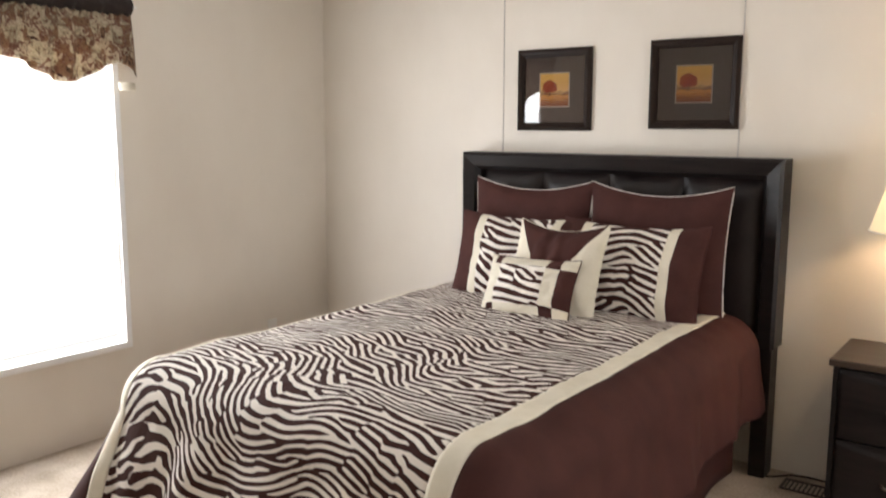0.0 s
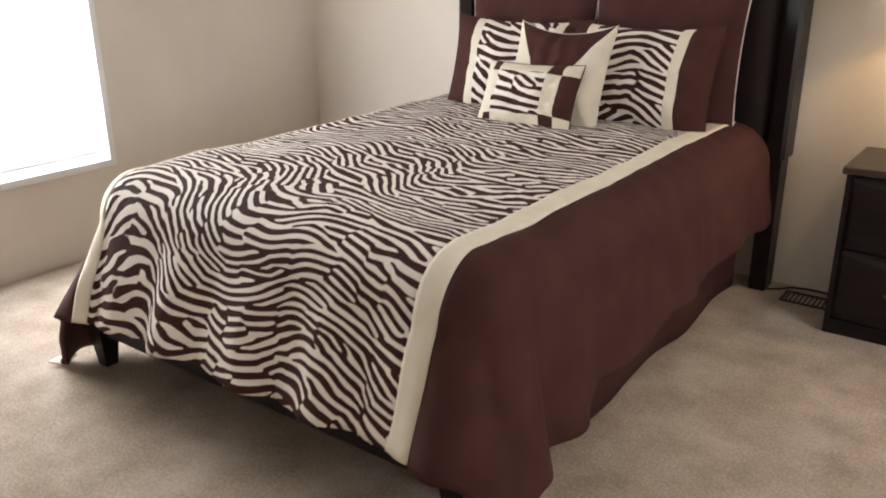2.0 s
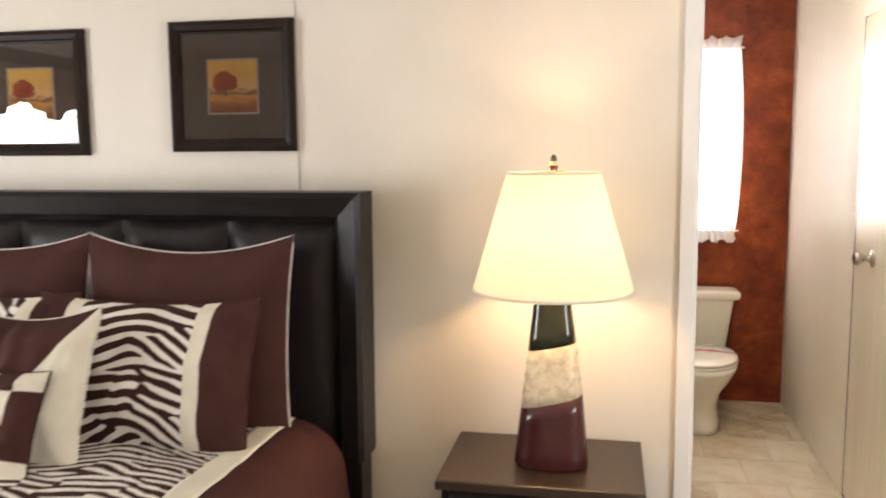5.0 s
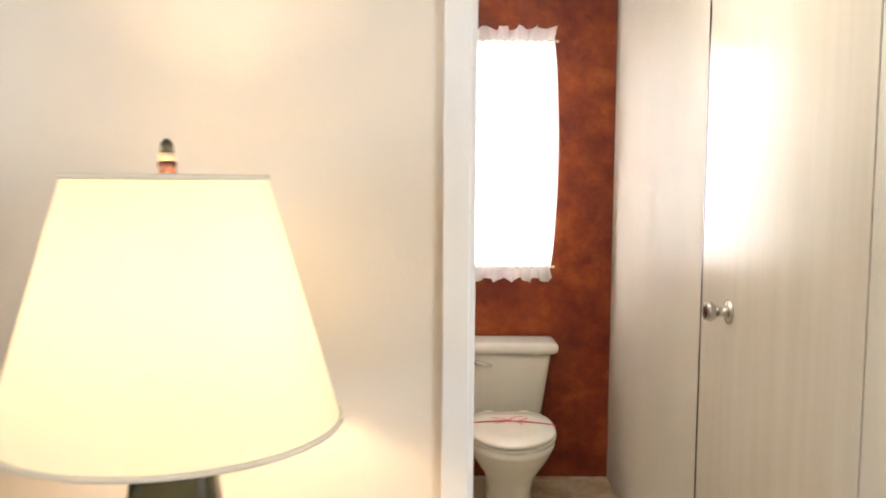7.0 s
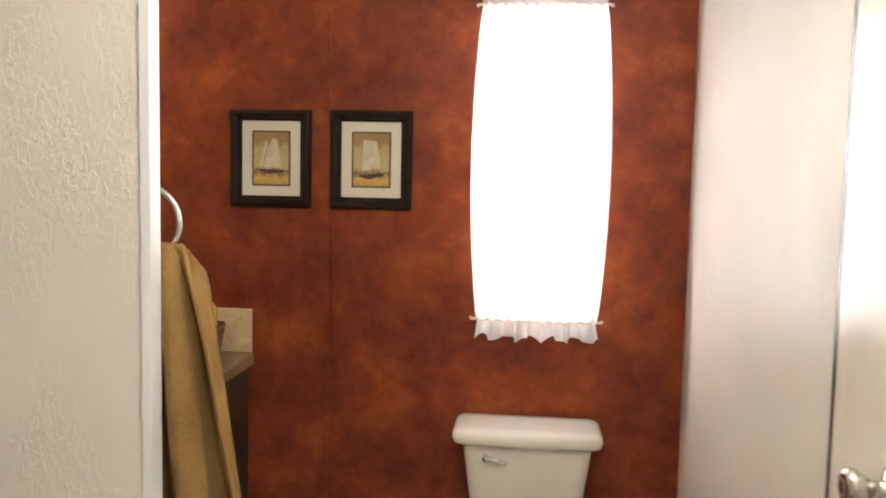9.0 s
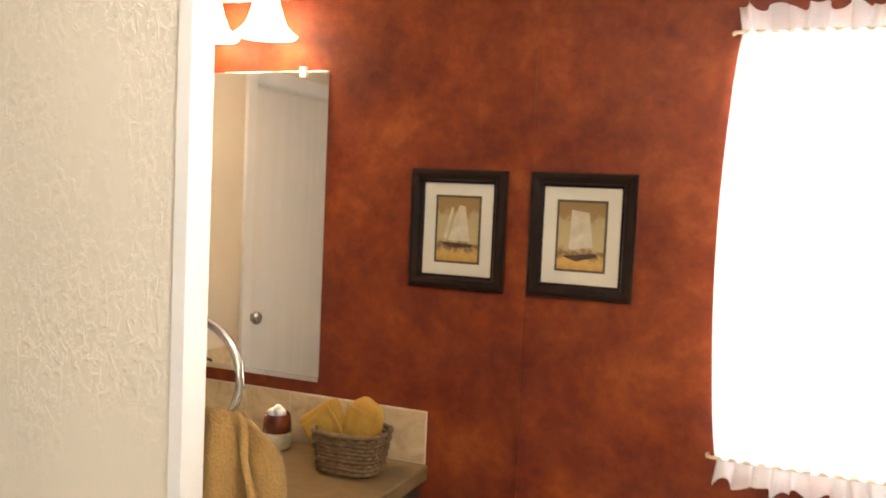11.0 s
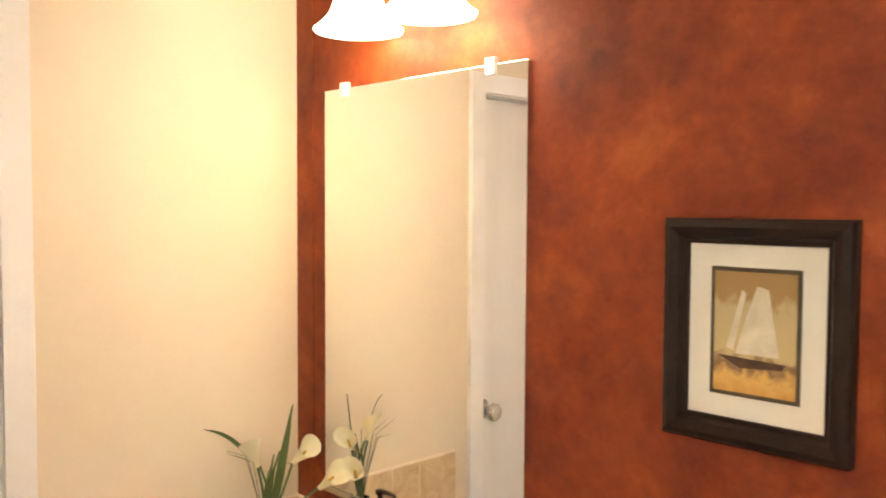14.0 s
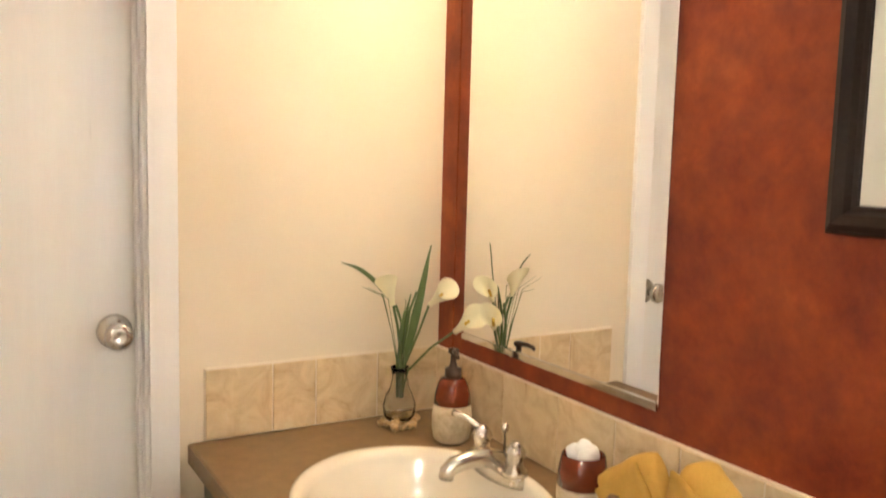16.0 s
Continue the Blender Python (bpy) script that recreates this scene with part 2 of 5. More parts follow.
def box(x0, x1, y0, y1, z0, z1, bevel=0.0, seg=2, bm=None):
    one = bmesh.new()
    bmesh.ops.create_cube(one, size=1)
    for v in one.verts:
        v.co = Vector((x0 + (x1 - x0) * (v.co.x + 0.5), y0 + (y1 - y0) * (v.co.y + 0.5), z0 + (z1 - z0) * (v.co.z + 0.5)))
    if bevel:
        bmesh.ops.bevel(one, geom=one.edges[:], offset=bevel, segments=seg, affect="EDGES", profile=0.5)
    if bm is None:
        return one
    me = bpy.data.meshes.new("tmp")
    one.to_mesh(me)
    one.free()
    bm.from_mesh(me)
    bpy.data.meshes.remove(me)
    return bm


def boxes(*specs, bevel=0.0):
    bm = bmesh.new()
    for s in specs:
        box(*s, bevel=bevel, bm=bm)
    return bm


def rings(loops, cap=True):
    """A skin over closed loops of equal length."""
    bm = bmesh.new()
    rows = [[bm.verts.new(p) for p in lp] for lp in loops]
    n = len(rows[0])
    for a, b in zip(rows, rows[1:]):
        for i in range(n):
            bm.faces.new((a[i], a[(i + 1) % n], b[(i + 1) % n], b[i]))
    if cap:
        bm.faces.new(rows[0][::-1])
        bm.faces.new(rows[-1])
    return bm


def lathe(profile, seg=28, sx=1.0, sy=1.0, cap=True):
    return rings([[(r * sx * math.cos(2 * math.pi * i / seg), r * sy * math.sin(2 * math.pi * i / seg), z) for i in range(seg)] for r, z in profile], cap)


def tube(points, radius, seg=8):
    pts = [Vector(p) for p in points]
    out = []
    for i, p in enumerate(pts):
        d = (pts[min(i + 1, len(pts) - 1)] - pts[max(i - 1, 0)]).normalized()
        side = d.cross(Vector((0, 0, 1)))
        if side.length < 0.05:
            side = d.cross(Vector((0, 1, 0)))
        side.normalize()
        up = side.cross(d)
        r = radius[i] if isinstance(radius, (list, tuple)) else radius
        out.append([p + (side * math.cos(2 * math.pi * k / seg) + up * math.sin(2 * math.pi * k / seg)) * r for k in range(seg)])
    return rings(out)


def sheet(name, fn, nu, nv, mat, parent=None, uv=None, label="", thick=0.0):
    verts, uvs = [], []
    for j in range(nv + 1):
        for i in range(nu + 1):
            verts.append(fn(i / nu, j / nv))
            uvs.append(uv(i / nu, j / nv) if uv else (i / nu, j / nv))
    faces = [(j * (nu + 1) + i, j * (nu + 1) + i + 1, (j + 1) * (nu + 1) + i + 1, (j + 1) * (nu + 1) + i) for j in range(nv) for i in range(nu)]
    ob = link_mesh(name, verts, faces, mat, parent, True, uvs, label)
    if thick:
        md = ob.modifiers.new("thickness", "SOLIDIFY")
        md.thickness, md.offset = thick, -1
    return ob


# ---- structure ----
WX, NY, RY, EX, CX, TOP = -3.58, 3.70, 6.138, 0.961, -1.509, 2.46
SY, BEX, NYB = -1.30, 2.05, 3.681


def structure(name, bm, mat, label, category):
    ob = part(name, bm, mat)
    ob.matrix_world = PLACE
    return tagged(ob, label, category, kind="structure")


def wall_with_hole(axis, a0, a1, t0, t1, h0, h1, z0, z1, top=TOP):
    """A wall along axis from a0 to a1, thick from t0 to t1, with one opening h0..h1, z0..z1."""
    spans = [(a0, h0, 0, top), (h1, a1, 0, top), (h0, h1, z1, top)] + ([(h0, h1, 0, z0)] if z0 > 0 else [])
    return boxes(*[(a, b, t0, t1, c, d) if axis == "x" else (t0, t1, a, b, c, d) for a, b, c, d in spans])


floor = structure("floor", box(WX - 0.1, BEX + 0.1, SY - 0.1, NY + 0.08, -0.12, 0.0), CARPET, "beige cut-pile carpet across the bedroom floor", "carpet")
ceiling = structure("ceiling", box(WX - 0.12, BEX + 0.12, SY - 0.12, 6.75, TOP, TOP + 0.1), CEILING, "plain white ceiling over bedroom and bathroom", "ceiling")
wall_west = structure("wall_west", wall_with_hole("y", SY, NY + 0.1, WX - 0.12, WX, 0.95, 2.245, 0.45, 1.99), CREAM_WALL, "cream vinyl bedroom wall with a tall window", "wall")
wall_north = structure("wall_north", wall_with_hole("x", WX, BEX, NY, NY + 0.08, 0.245, 1.02, 0, 2.10), CREAM_WALL, "cream vinyl panelled wall behind the bed with a doorway", "wall")
wall_south = structure("wall_south", box(WX, BEX, SY - 0.1, SY, 0, TOP), CREAM_WALL, "plain cream bedroom wall", "wall")
# the opening in this out-of-view wall is added for the east fill lamp
wall_bed_east = structure("wall_bed_east", wall_with_hole("y", SY - 0.1, NY + 0.09, BEX, BEX + 0.1, 1.3, 2.5, 0.8, 2.0), CREAM_WALL, "plain cream bedroom side wall with an unseen opening added for fill light", "wall")
for wall, x, y, z0, z1 in ((wall_north, -2.237, NY, 0, TOP), (wall_north, -0.975, NY, 0, TOP)):
    part("panel_seam", box(x - 0.0025, x + 0.0025, y - 0.003, y, z0, z1), PIPING, wall)
casing = structure("trim_doorway", boxes((0.207, 0.2505, NY - 0.014, NY, 0, 2.16), (1.016, 1.07, NY - 0.014, NY, 0, 2.16), (0.2505, 1.016, NY - 0.014, NY, 2.10, 2.16), (0.245, 0.260, NY, NY + 0.088, 0, 2.10), (1.008, 1.02, NY, NY + 0.085, 0, 2.10), bevel=0.002), WHITE_TRIM, "white painted casing round the bathroom doorway", "door casing")
backdrop = structure("backdrop", boxes((WX - 1.2, WX - 1.15, -2, 6, -0.5, 4), (-2, 3, RY + 1.4, RY + 1.45, -0.5, 4)), SKY_GLOW, "bright overcast sky beyond the windows", "sky")

PLACE, TOPB = BATHROOM, TOP / 1.085 + 0.01
wall_red = structure("wall_red", wall_with_hole("x", CX - 0.1, EX + 0.1, RY, RY + 0.12, 0.30, 0.665, 1.0, 1.95, TOPB), RED_WALL, "mottled rust-red bathroom wall with a narrow window", "wall")
wall_bath_east = structure("wall_bath_east", wall_with_hole("y", NYB, RY, EX, EX + 0.1, 3.873, 4.838, 0, 1.935, TOPB), BATH_VINYL, "cream vinyl bathroom side wall with a flush door", "wall")
wall_vanity = structure("wall_vanity", wall_with_hole("y", NYB, RY, CX - 0.1, CX, 4.80, 5.50, 0, 1.98, TOPB), CREAM_PAINT, "warm cream bathroom wall beside the vanity with a door", "wall")
wall_divider = structure("wall_divider", box(CX, -0.179, 4.777, 4.808, 0, TOPB), BATH_VINYL, "cream vinyl partition ending beside the vanity", "wall")
trim_b = structure("trim_corner", boxes((-0.192, -0.179, 4.773, 4.777, 0, TOPB), (-0.179, -0.175, 4.773, 4.812, 0, TOPB)), WHITE_TRIM, "white corner trim on the partition's end", "trim")
casing2 = structure("trim_closet_door", boxes((CX, CX + 0.014, 5.497, 5.552, 0, 2.035), (CX, CX + 0.014, 4.79, 4.803, 0, 2.035), (CX, CX + 0.014, 4.803, 5.497, 1.98, 2.035), (CX - 0.098, CX, 5.490, 5.4985, 0, 1.98), (CX - 0.098, CX, 4.8045, 5.489, 1.9765, 1.981), (CX - 0.049, CX - 0.025, 5.482, 5.4895, 0, 1.975), bevel=0.0015), WHITE_TRIM, "white painted casing round a closed door", "door casing")
for x in (-0.205, -1.448):
    part("panel_seam", box(x - 0.006, x + 0.006, RY - 0.003, RY, 0, TOPB), RED_WALL, wall_red)
PLACE = BEDROOM

# ---- bed ----
TOPZ, FLAT_L, FLAT_R, FLAT_F = 0.735, -2.275, -0.93, 1.56


def drape(s, r, flare):
    """How far cloth of length s past the edge goes out and down."""
    q = r * math.pi / 2
    if s < q:
        return r * math.sin(s / r), r * (1 - math.cos(s / r))
    d = s - q
    return r + d * flare, r + d * math.sqrt(1 - flare * flare)


def cover(x, v):
    """The comforter: x across (flat metres), v along (y on the flat, below FLAT_F it hangs)."""
    du = max(FLAT_L - x, x - FLAT_R, 0.0)
    sx = -1 if x < FLAT_L else 1
    dv = max(FLAT_F - v, 0.0)
    s = math.hypot(du, dv)
    if du > 0 and dv > 0:
        s *= 1 - 0.07 * math.sin(2 * math.atan2(dv, du)) ** 2
    cx, cy = min(max(x, FLAT_L), FLAT_R), max(v, FLAT_F)
    puff = 0.012 * noise.noise((x * 3.1, v * 3.1, 0.3)) + 0.006 * noise.noise((x * 9, v * 9, 1.7))
    if s < 1e-6:
        return Vector((cx, cy, TOPZ + puff + 0.012 * math.cos((x + 1.64) * 2.0)))
    ang = math.atan2(dv, du)
    corner = math.sin(2 * ang) if du > 0 and dv > 0 else 0.0
    flare = 0.14 + 0.22 * math.sin(ang) ** 2 + 0.22 * corner
    out, down = drape(s, 0.145, flare)
    along = v if dv == 0 else (x * 1.3 if du == 0 else ang * 0.35)
    hang = max(s - 0.16, 0)
    out += hang * (0.05 * math.sin(along * 15 + 0.6) + 0.05 * noise.noise((along * 5, 0.2, sx)) + 0.06 * noise.noise((along * 9, s * 5, sx + 3.0)))
    most = TOPZ - 0.016
    if down > most:
        out, down = out + 0.85 * (down - most), most
    dirx, diry = math.cos(ang) * sx, -math.sin(ang)
    return Vector((cx + dirx * out, cy + diry * out, max(TOPZ - down + puff, 0.016)))


bed = thing("bed", pose(0, 0, 0), "queen bed with espresso wood frame and padded leather headboard", "bed")
comforter = thing("comforter", pose(0, 0, 0), "zebra-print comforter with cream bands and chocolate borders, spread over the bed", "comforter")
ZL, ZR, BW = -2.295, -1.0, 0.075
HEAD, FOOT = 3.47, FLAT_F - 0.555


def hem_r(v):
    return FLAT_R + 0.47 + 0.13 * max(0, min(1, (2.9 - v) / 1.4))


def hem_l(v):
    return -2.93 - 0.12 * max(0, min(1, (2.5 - v) / 1.1))


def strip(name, xa, xb, mat, nu, lift=0.0, label="", foot=None):
    def at(u, w):
        v = HEAD + (FOOT - HEAD) * w
        a = xa(v) if callable(xa) else xa
        b2 = xb(v) if callable(xb) else xb
        return a + (b2 - a) * u, v
    def fn(u, w):
        p = cover(*at(u, w))
        p.z += lift
        return p
    return sheet(name, fn, nu, 110, mat, comforter, lambda u, w: at(u, w), label, 0.02)


strip("zebra_panel", ZL, ZR, ZEBRA, 70, label="zebra-striped cotton panel")
strip("cream_band", ZR, ZR + BW, BEIGE, 6, 0.002, "cream cotton band")
strip("cream_band", ZL - BW, ZL, BEIGE, 6, 0.002, "cream cotton band")
strip("brown_border", ZR + BW, hem_r, BROWN, 36, 0.0, "chocolate brown cotton border")
strip("brown_border", hem_l, ZL - BW, BROWN, 30, 0.0, "chocolate brown cotton border")

def turned_hem(u, w):
    v = FOOT + 0.16 * u
    return cover(hem_l(v) - 0.050 * w, v)


sheet("lining", turned_hem, 8, 4, BEIGE, comforter, None, "pale lining at the turned corner", 0.006)

# bed frame
part("mattress", box(-2.30, -0.90, 1.52, 3.50, 0.40, 0.70, 0.05, 3), BEIGE, bed)
part("box_spring", box(-2.36, -0.90, 1.52, 3.50, 0.22, 0.395, 0.02), BROWN, bed)
part("foot_rail", box(-2.52, -0.88, 1.44, 1.49, 0.12, 0.33, 0.006), BLACK_WOOD, bed)
for x in (-2.50, -0.92):
    part("side_rail", box(x - 0.015, x + 0.015, 1.49, 3.52, 0.14, 0.32, 0.004), BLACK_WOOD, bed)
for x in (-2.50, -0.90):
    part("leg", rings([[(x - h, 1.45 - h, z), (x + h, 1.45 - h, z), (x + h, 1.45 + h, z), (x - h, 1.45 + h, z)] for h, z in ((0.024, 0.0), (0.040, 0.16), (0.042, 0.24))]), BLACK_WOOD, bed)
for side, x in ((1, -0.872), (-1, -2.395)):
    def skirt(u, w, x=x, side=side):
        y = 1.56 + (3.52 - 1.56) * u
        return Vector((x + side * (0.012 * math.sin(y * 9) + 0.01 * noise.noise((y * 4, 0, 2))) * (1 - w), y, 0.012 + 0.42 * w))
    sheet("bed_skirt", skirt, 80, 6, BROWN, bed, None, "chocolate brown bed skirt", 0.004)

def foot_skirt(u, w):
    x = -2.22 + 1.28 * u
    return Vector((x, 1.60 + (0.016 * math.sin(x * 11) + 0.012 * noise.noise((x * 5, 1.0, 4))) * (1 - w), 0.010 + 0.30 * w))


sheet("bed_skirt", foot_skirt, 60, 6, BROWN, bed, None, "chocolate brown bed skirt", 0.004)

# headboard
HX0, HX1, HYF, HZ = -2.392, -0.727, 3.53, 1.430


def member(loop_a, loop_b):
    return rings([loop_a, loop_b])


def hb_profile(x, z, dx, dz):
    """Cross-section of the headboard's frame from outer to inner edge."""
    pts = [(0, 0.14), (0, 0.012), (0.015, 0.0), (0.072, 0.016), (0.092, 0.05), (0.092, 0.14)]
    return [(x + dx * a, HYF + d, z + dz * a) for a, d in pts]


part("top_rail", member(hb_profile(HX0, HZ, 1, -1), hb_profile(HX1, HZ, -1, -1)), BLACK_WOOD, bed)
part("post", member(hb_profile(HX0, HZ, 1, -1), hb_profile(HX0, 0.30, 1, 0)), BLACK_WOOD, bed)
part("post", member(hb_profile(HX1, HZ, -1, -1), hb_profile(HX1, 0.60, -1, 0)), BLACK_WOOD, bed)
part("post_foot", box(HX1 - 0.085, HX1 - 0.012, HYF + 0.02, HYF + 0.13, 0.0, 0.60, 0.004), BLACK_WOOD, bed)
part("post_foot", box(HX0 + 0.012, HX0 + 0.085, HYF + 0.02, HYF + 0.13, 0.0, 0.30, 0.004), BLACK_WOOD, bed)
for k in range(4):
    xa = HX0 + 0.088 + k * (HX1 - HX0 - 0.176) / 4
    xb = xa + (HX1 - HX0 - 0.176) / 4
    def pad(u, w, xa=xa, xb=xb):
        d = (1 - abs(2 * u - 1) ** 6) * (1 - abs(2 * w - 1) ** 10)
        return Vector((xa + (xb - xa) * u, HYF + 0.085 - 0.042 * d, 0.45 + (HZ - 0.092 - 0.45) * w))
    sheet("padded_panel", pad, 20, 30, LEATHER, bed, None, "dark padded leather panel")
part("back_board", box(HX0 + 0.05, HX1 - 0.05, HYF + 0.10, HYF + 0.13, 0.35, HZ - 0.03), BLACK_WOOD, bed)

# ---- nightstand ----
nightstand = thing("nightstand", pose(-0.17, 3.463, 0) @ Matrix.Diagonal((1, 1, 1.021, 1)), "two-drawer espresso nightstand with curved drawer fronts", "nightstand")
part("top", box(-0.277, 0.277, -0.203, 0.203, 0.632, 0.660, 0.005), BROWN_TOP_GAP, nightstand, "espresso brown wood top")
part("body", boxes((-0.262, -0.242, -0.185, 0.2, 0.0, 0.632), (0.242, 0.262, -0.185, 0.2, 0.0, 0.632), (-0.242, 0.242, 0.19, 0.2, 0.02, 0.632), (-0.242, 0.242, -0.18, 0.19, 0.02, 0.05), (-0.242, 0.242, -0.17, -0.16, 0.0, 0.632)), BLACK_WOOD, nightstand)
part("plinth", box(-0.242, 0.242, -0.186, -0.172, 0.0, 0.060, 0.002), BLACK_WOOD, nightstand)
for z0, z1 in ((0.352, 0.625), (0.068, 0.342)):
    def front(u, w, z0=z0, z1=z1):
        sag = 0.030 * (1 - (2 * u - 1) ** 2)
        zz = z0 + (z1 - z0) * w
        lip = z1 - 0.012 - sag
        d = 0.012 if zz < lip else 0.012 * max(0.0, 1 - (zz - lip) / 0.014)
        bow = 0.010 * (1 - (2 * u - 1) ** 2)
        return Vector((-0.240 + 0.48 * u, -0.176 - d - bow, zz))
    dr = sheet("drawer", front, 28, 60, BLACK_WOOD, nightstand, None, "", 0.01)
    zc = z0 + 0.135
    part("pull", tube([(-0.062 + 0.124 * k / 12, -0.200 - 0.022 * math.sin(math.pi * k / 12) ** 0.6 - 0.002, zc - 0.010 * math.sin(math.pi * k / 12)) for k in range(13)], [0.009 - 0.003 * math.sin(math.pi * k / 12) for k in range(13)]), NICKEL, dr, "brushed nickel bow pull")


# ---- pillows ----
def pillow(name, m, w, h, t, patches, back_mat, label, group, sag=0.0, piping=None, seed=0.0, pleat=0.0):
    """A stuffed cushion: x across, z up, front towards -y. patches: name, material, u0, u1, v0, v1, label on the front."""
    top = thing(name, m, label, "pillow", group)

    def at(u, v, side):
        f = max(0.0, (1 - abs(u) ** 2.6)) ** 0.62 * max(0.0, (1 - abs(v) ** 2.6)) ** 0.62
        x = w / 2 * u * (1 - 0.055 * (1 - v * v))
        z = h / 2 * v * (1 - 0.075 * (1 - u * u)) - sag * (1 - u * u) * (v + 1) / 2
        wr = 0.014 * noise.noise((u * 2.3 + seed, v * 2.3, side)) + 0.007 * noise.noise((u * 7 + seed, v * 7, side))
        fan = pleat * max(0.0, v + 0.1) * math.sin(u * 17) * math.exp(-(u * 2.2) ** 2)
        return Vector((x, side * (0.004 + (t / 2 + wr * 1.5 + fan) * f), z))

    for pn, mat, u0, u1, v0, v1, lab in patches:
        def fn(a, b2, u0=u0, u1=u1, v0=v0, v1=v1):
            v = v0 + (v1 - v0) * b2
            lo = u0(v) if callable(u0) else u0
            hi = u1(v) if callable(u1) else u1
            return at(lo + (hi - lo) * a, v, -1)
        def uv(a, b2, u0=u0, u1=u1, v0=v0, v1=v1):
            v = v0 + (v1 - v0) * b2
            lo = u0(v) if callable(u0) else u0
            hi = u1(v) if callable(u1) else u1
            return ((lo + (hi - lo) * a) * w / 2 + seed, v * h / 2)
        sheet(pn, fn, 24, 24, mat, top, uv, lab)
    sheet("back", lambda a, b2: at(1 - 2 * a, 2 * b2 - 1, 1), 24, 24, back_mat, top)
    edge = [at(-1 + 2 * k / 20, -1, 0) for k in range(20)] + [at(1, -1 + 2 * k / 20, 0) for k in range(20)] + [at(1 - 2 * k / 20, 1, 0) for k in range(20)] + [at(-1, 1 - 2 * k / 20, 0) for k in range(21)]
    part("piping", tube(edge, 0.0045 if piping else 0.004, 6), piping or back_mat, top, "pale corded piping" if piping else "", True)
    return top


for x, sd in ((-1.899, 0.3), (-1.241, 1.9)):
    pillow("euro_pillow", pose(x, 3.425, 1.000, -6, 0, 0), 0.672, 0.62, 0.17, [("front", BROWN, -1, 1, -1, 1, "")], BROWN, "large square chocolate cushion with pale piping, propped against the headboard", "euro cushions", 0.035, PIPING, sd)
for x, sd in ((-1.852, 5.1), (-1.290, 8.3)):
    pillow("pillow_sham", pose(x, 3.235, 0.927, -17, 0, -1 if x > -1.5 else 2), 0.70, 0.46, 0.17,
           [("zebra_panel", ZEBRA_SMALL, -0.53, 0.53, -1, 1, "zebra-striped cotton"), ("cream_band", BEIGE, -0.66, -0.53, -1, 1, "cream cotton band"), ("cream_band", BEIGE, 0.53, 0.66, -1, 1, "cream cotton band"), ("flange", BROWN, -1, -0.66, -1, 1, "chocolate brown flange"), ("flange", BROWN, 0.66, 1, -1, 1, "chocolate brown flange")],
           BROWN, "zebra-print pillow sham with cream bands and brown flanges", "pillow shams", 0.01, None, sd)
pillow("accent_pillow", pose(-1.545, 3.055, 0.935, -20, 0, -2), 0.45, 0.45, 0.15,
       [("side", BEIGE, -1, lambda v: -max(0.0, (v + 0.42) / 1.42) * 0.98, -1, 1, "cream cotton"), ("side", BEIGE, lambda v: max(0.0, (v + 0.42) / 1.42) * 0.98, 1, -1, 1, "cream cotton"), ("centre", BROWN, lambda v: -max(0.0, (v + 0.42) / 1.42) * 0.98, lambda v: max(0.0, (v + 0.42) / 1.42) * 0.98, -1, 1, "pointed chocolate brown inset")],
       BEIGE, "square cream cushion with a pointed chocolate brown inset", "", 0.03, None, 11.0, 0.016)
BR_ = "chocolate brown check"
pillow("lumbar_pillow", pose(-1.603, 2.925, 0.868, -27, -1, 1), 0.44, 0.285, 0.13,
       [("zebra_panel", ZEBRA_SMALL, -0.66, 0.42, -0.66, 0.66, "zebra-striped cotton"), ("border", BEIGE, -0.66, 0.42, 0.66, 1, ""), ("border", BEIGE, -0.66, 0.42, -1, -0.66, ""),
        ("border", BEIGE, -1, -0.66, -0.66, 0.66, ""), ("check", BROWN, -0.83, -0.66, 0.66, 1, BR_), ("check", BEIGE, -1, -0.83, 0.66, 1, ""), ("check", BROWN, -0.83, -0.66, -1, -0.66, BR_), ("check", BEIGE, -1, -0.83, -1, -0.66, ""),
        ("border", BEIGE, 0.42, 0.70, -0.62, 0.62, ""), ("border", BROWN, 0.70, 1, -0.62, 0.62, BR_), ("check", BROWN, 0.42, 0.70, 0.62, 1, BR_), ("check", BEIGE, 0.70, 1, 0.62, 1, ""), ("check", BROWN, 0.42, 0.70, -1, -0.62, BR_), ("check", BEIGE, 0.70, 1, -1, -0.62, "")],
       BROWN, "small oblong zebra cushion with cream and brown checked corners", "", 0.0, None, 14.0)


# ---- pictures ----
FRAME_DARK = material("dark_espresso_frame", (0.014, 0.008, 0.006), (0.026, 0.015, 0.011), 6, 120, 0.42, 0.04, 0.001, spec=0.14)
MAT_TAUPE = material("taupe_mat_board", (0.105, 0.075, 0.062), (0.125, 0.090, 0.076), 10, 300, 0.9, 0.1)
MAT_CREAM = material("cream_mat_board", (0.70, 0.66, 0.56), (0.75, 0.71, 0.61), 10, 300, 0.9, 0.1)
LINE_PALE = material("pale_mat_edge", (0.50, 0.38, 0.31), (0.56, 0.44, 0.36), 10, 300, 0.8, 0.05)
LINE_GOLD = material("antique_gold_edge", (0.06, 0.045, 0.025), (0.12, 0.09, 0.05), 10, 200, 0.4, 0.05)


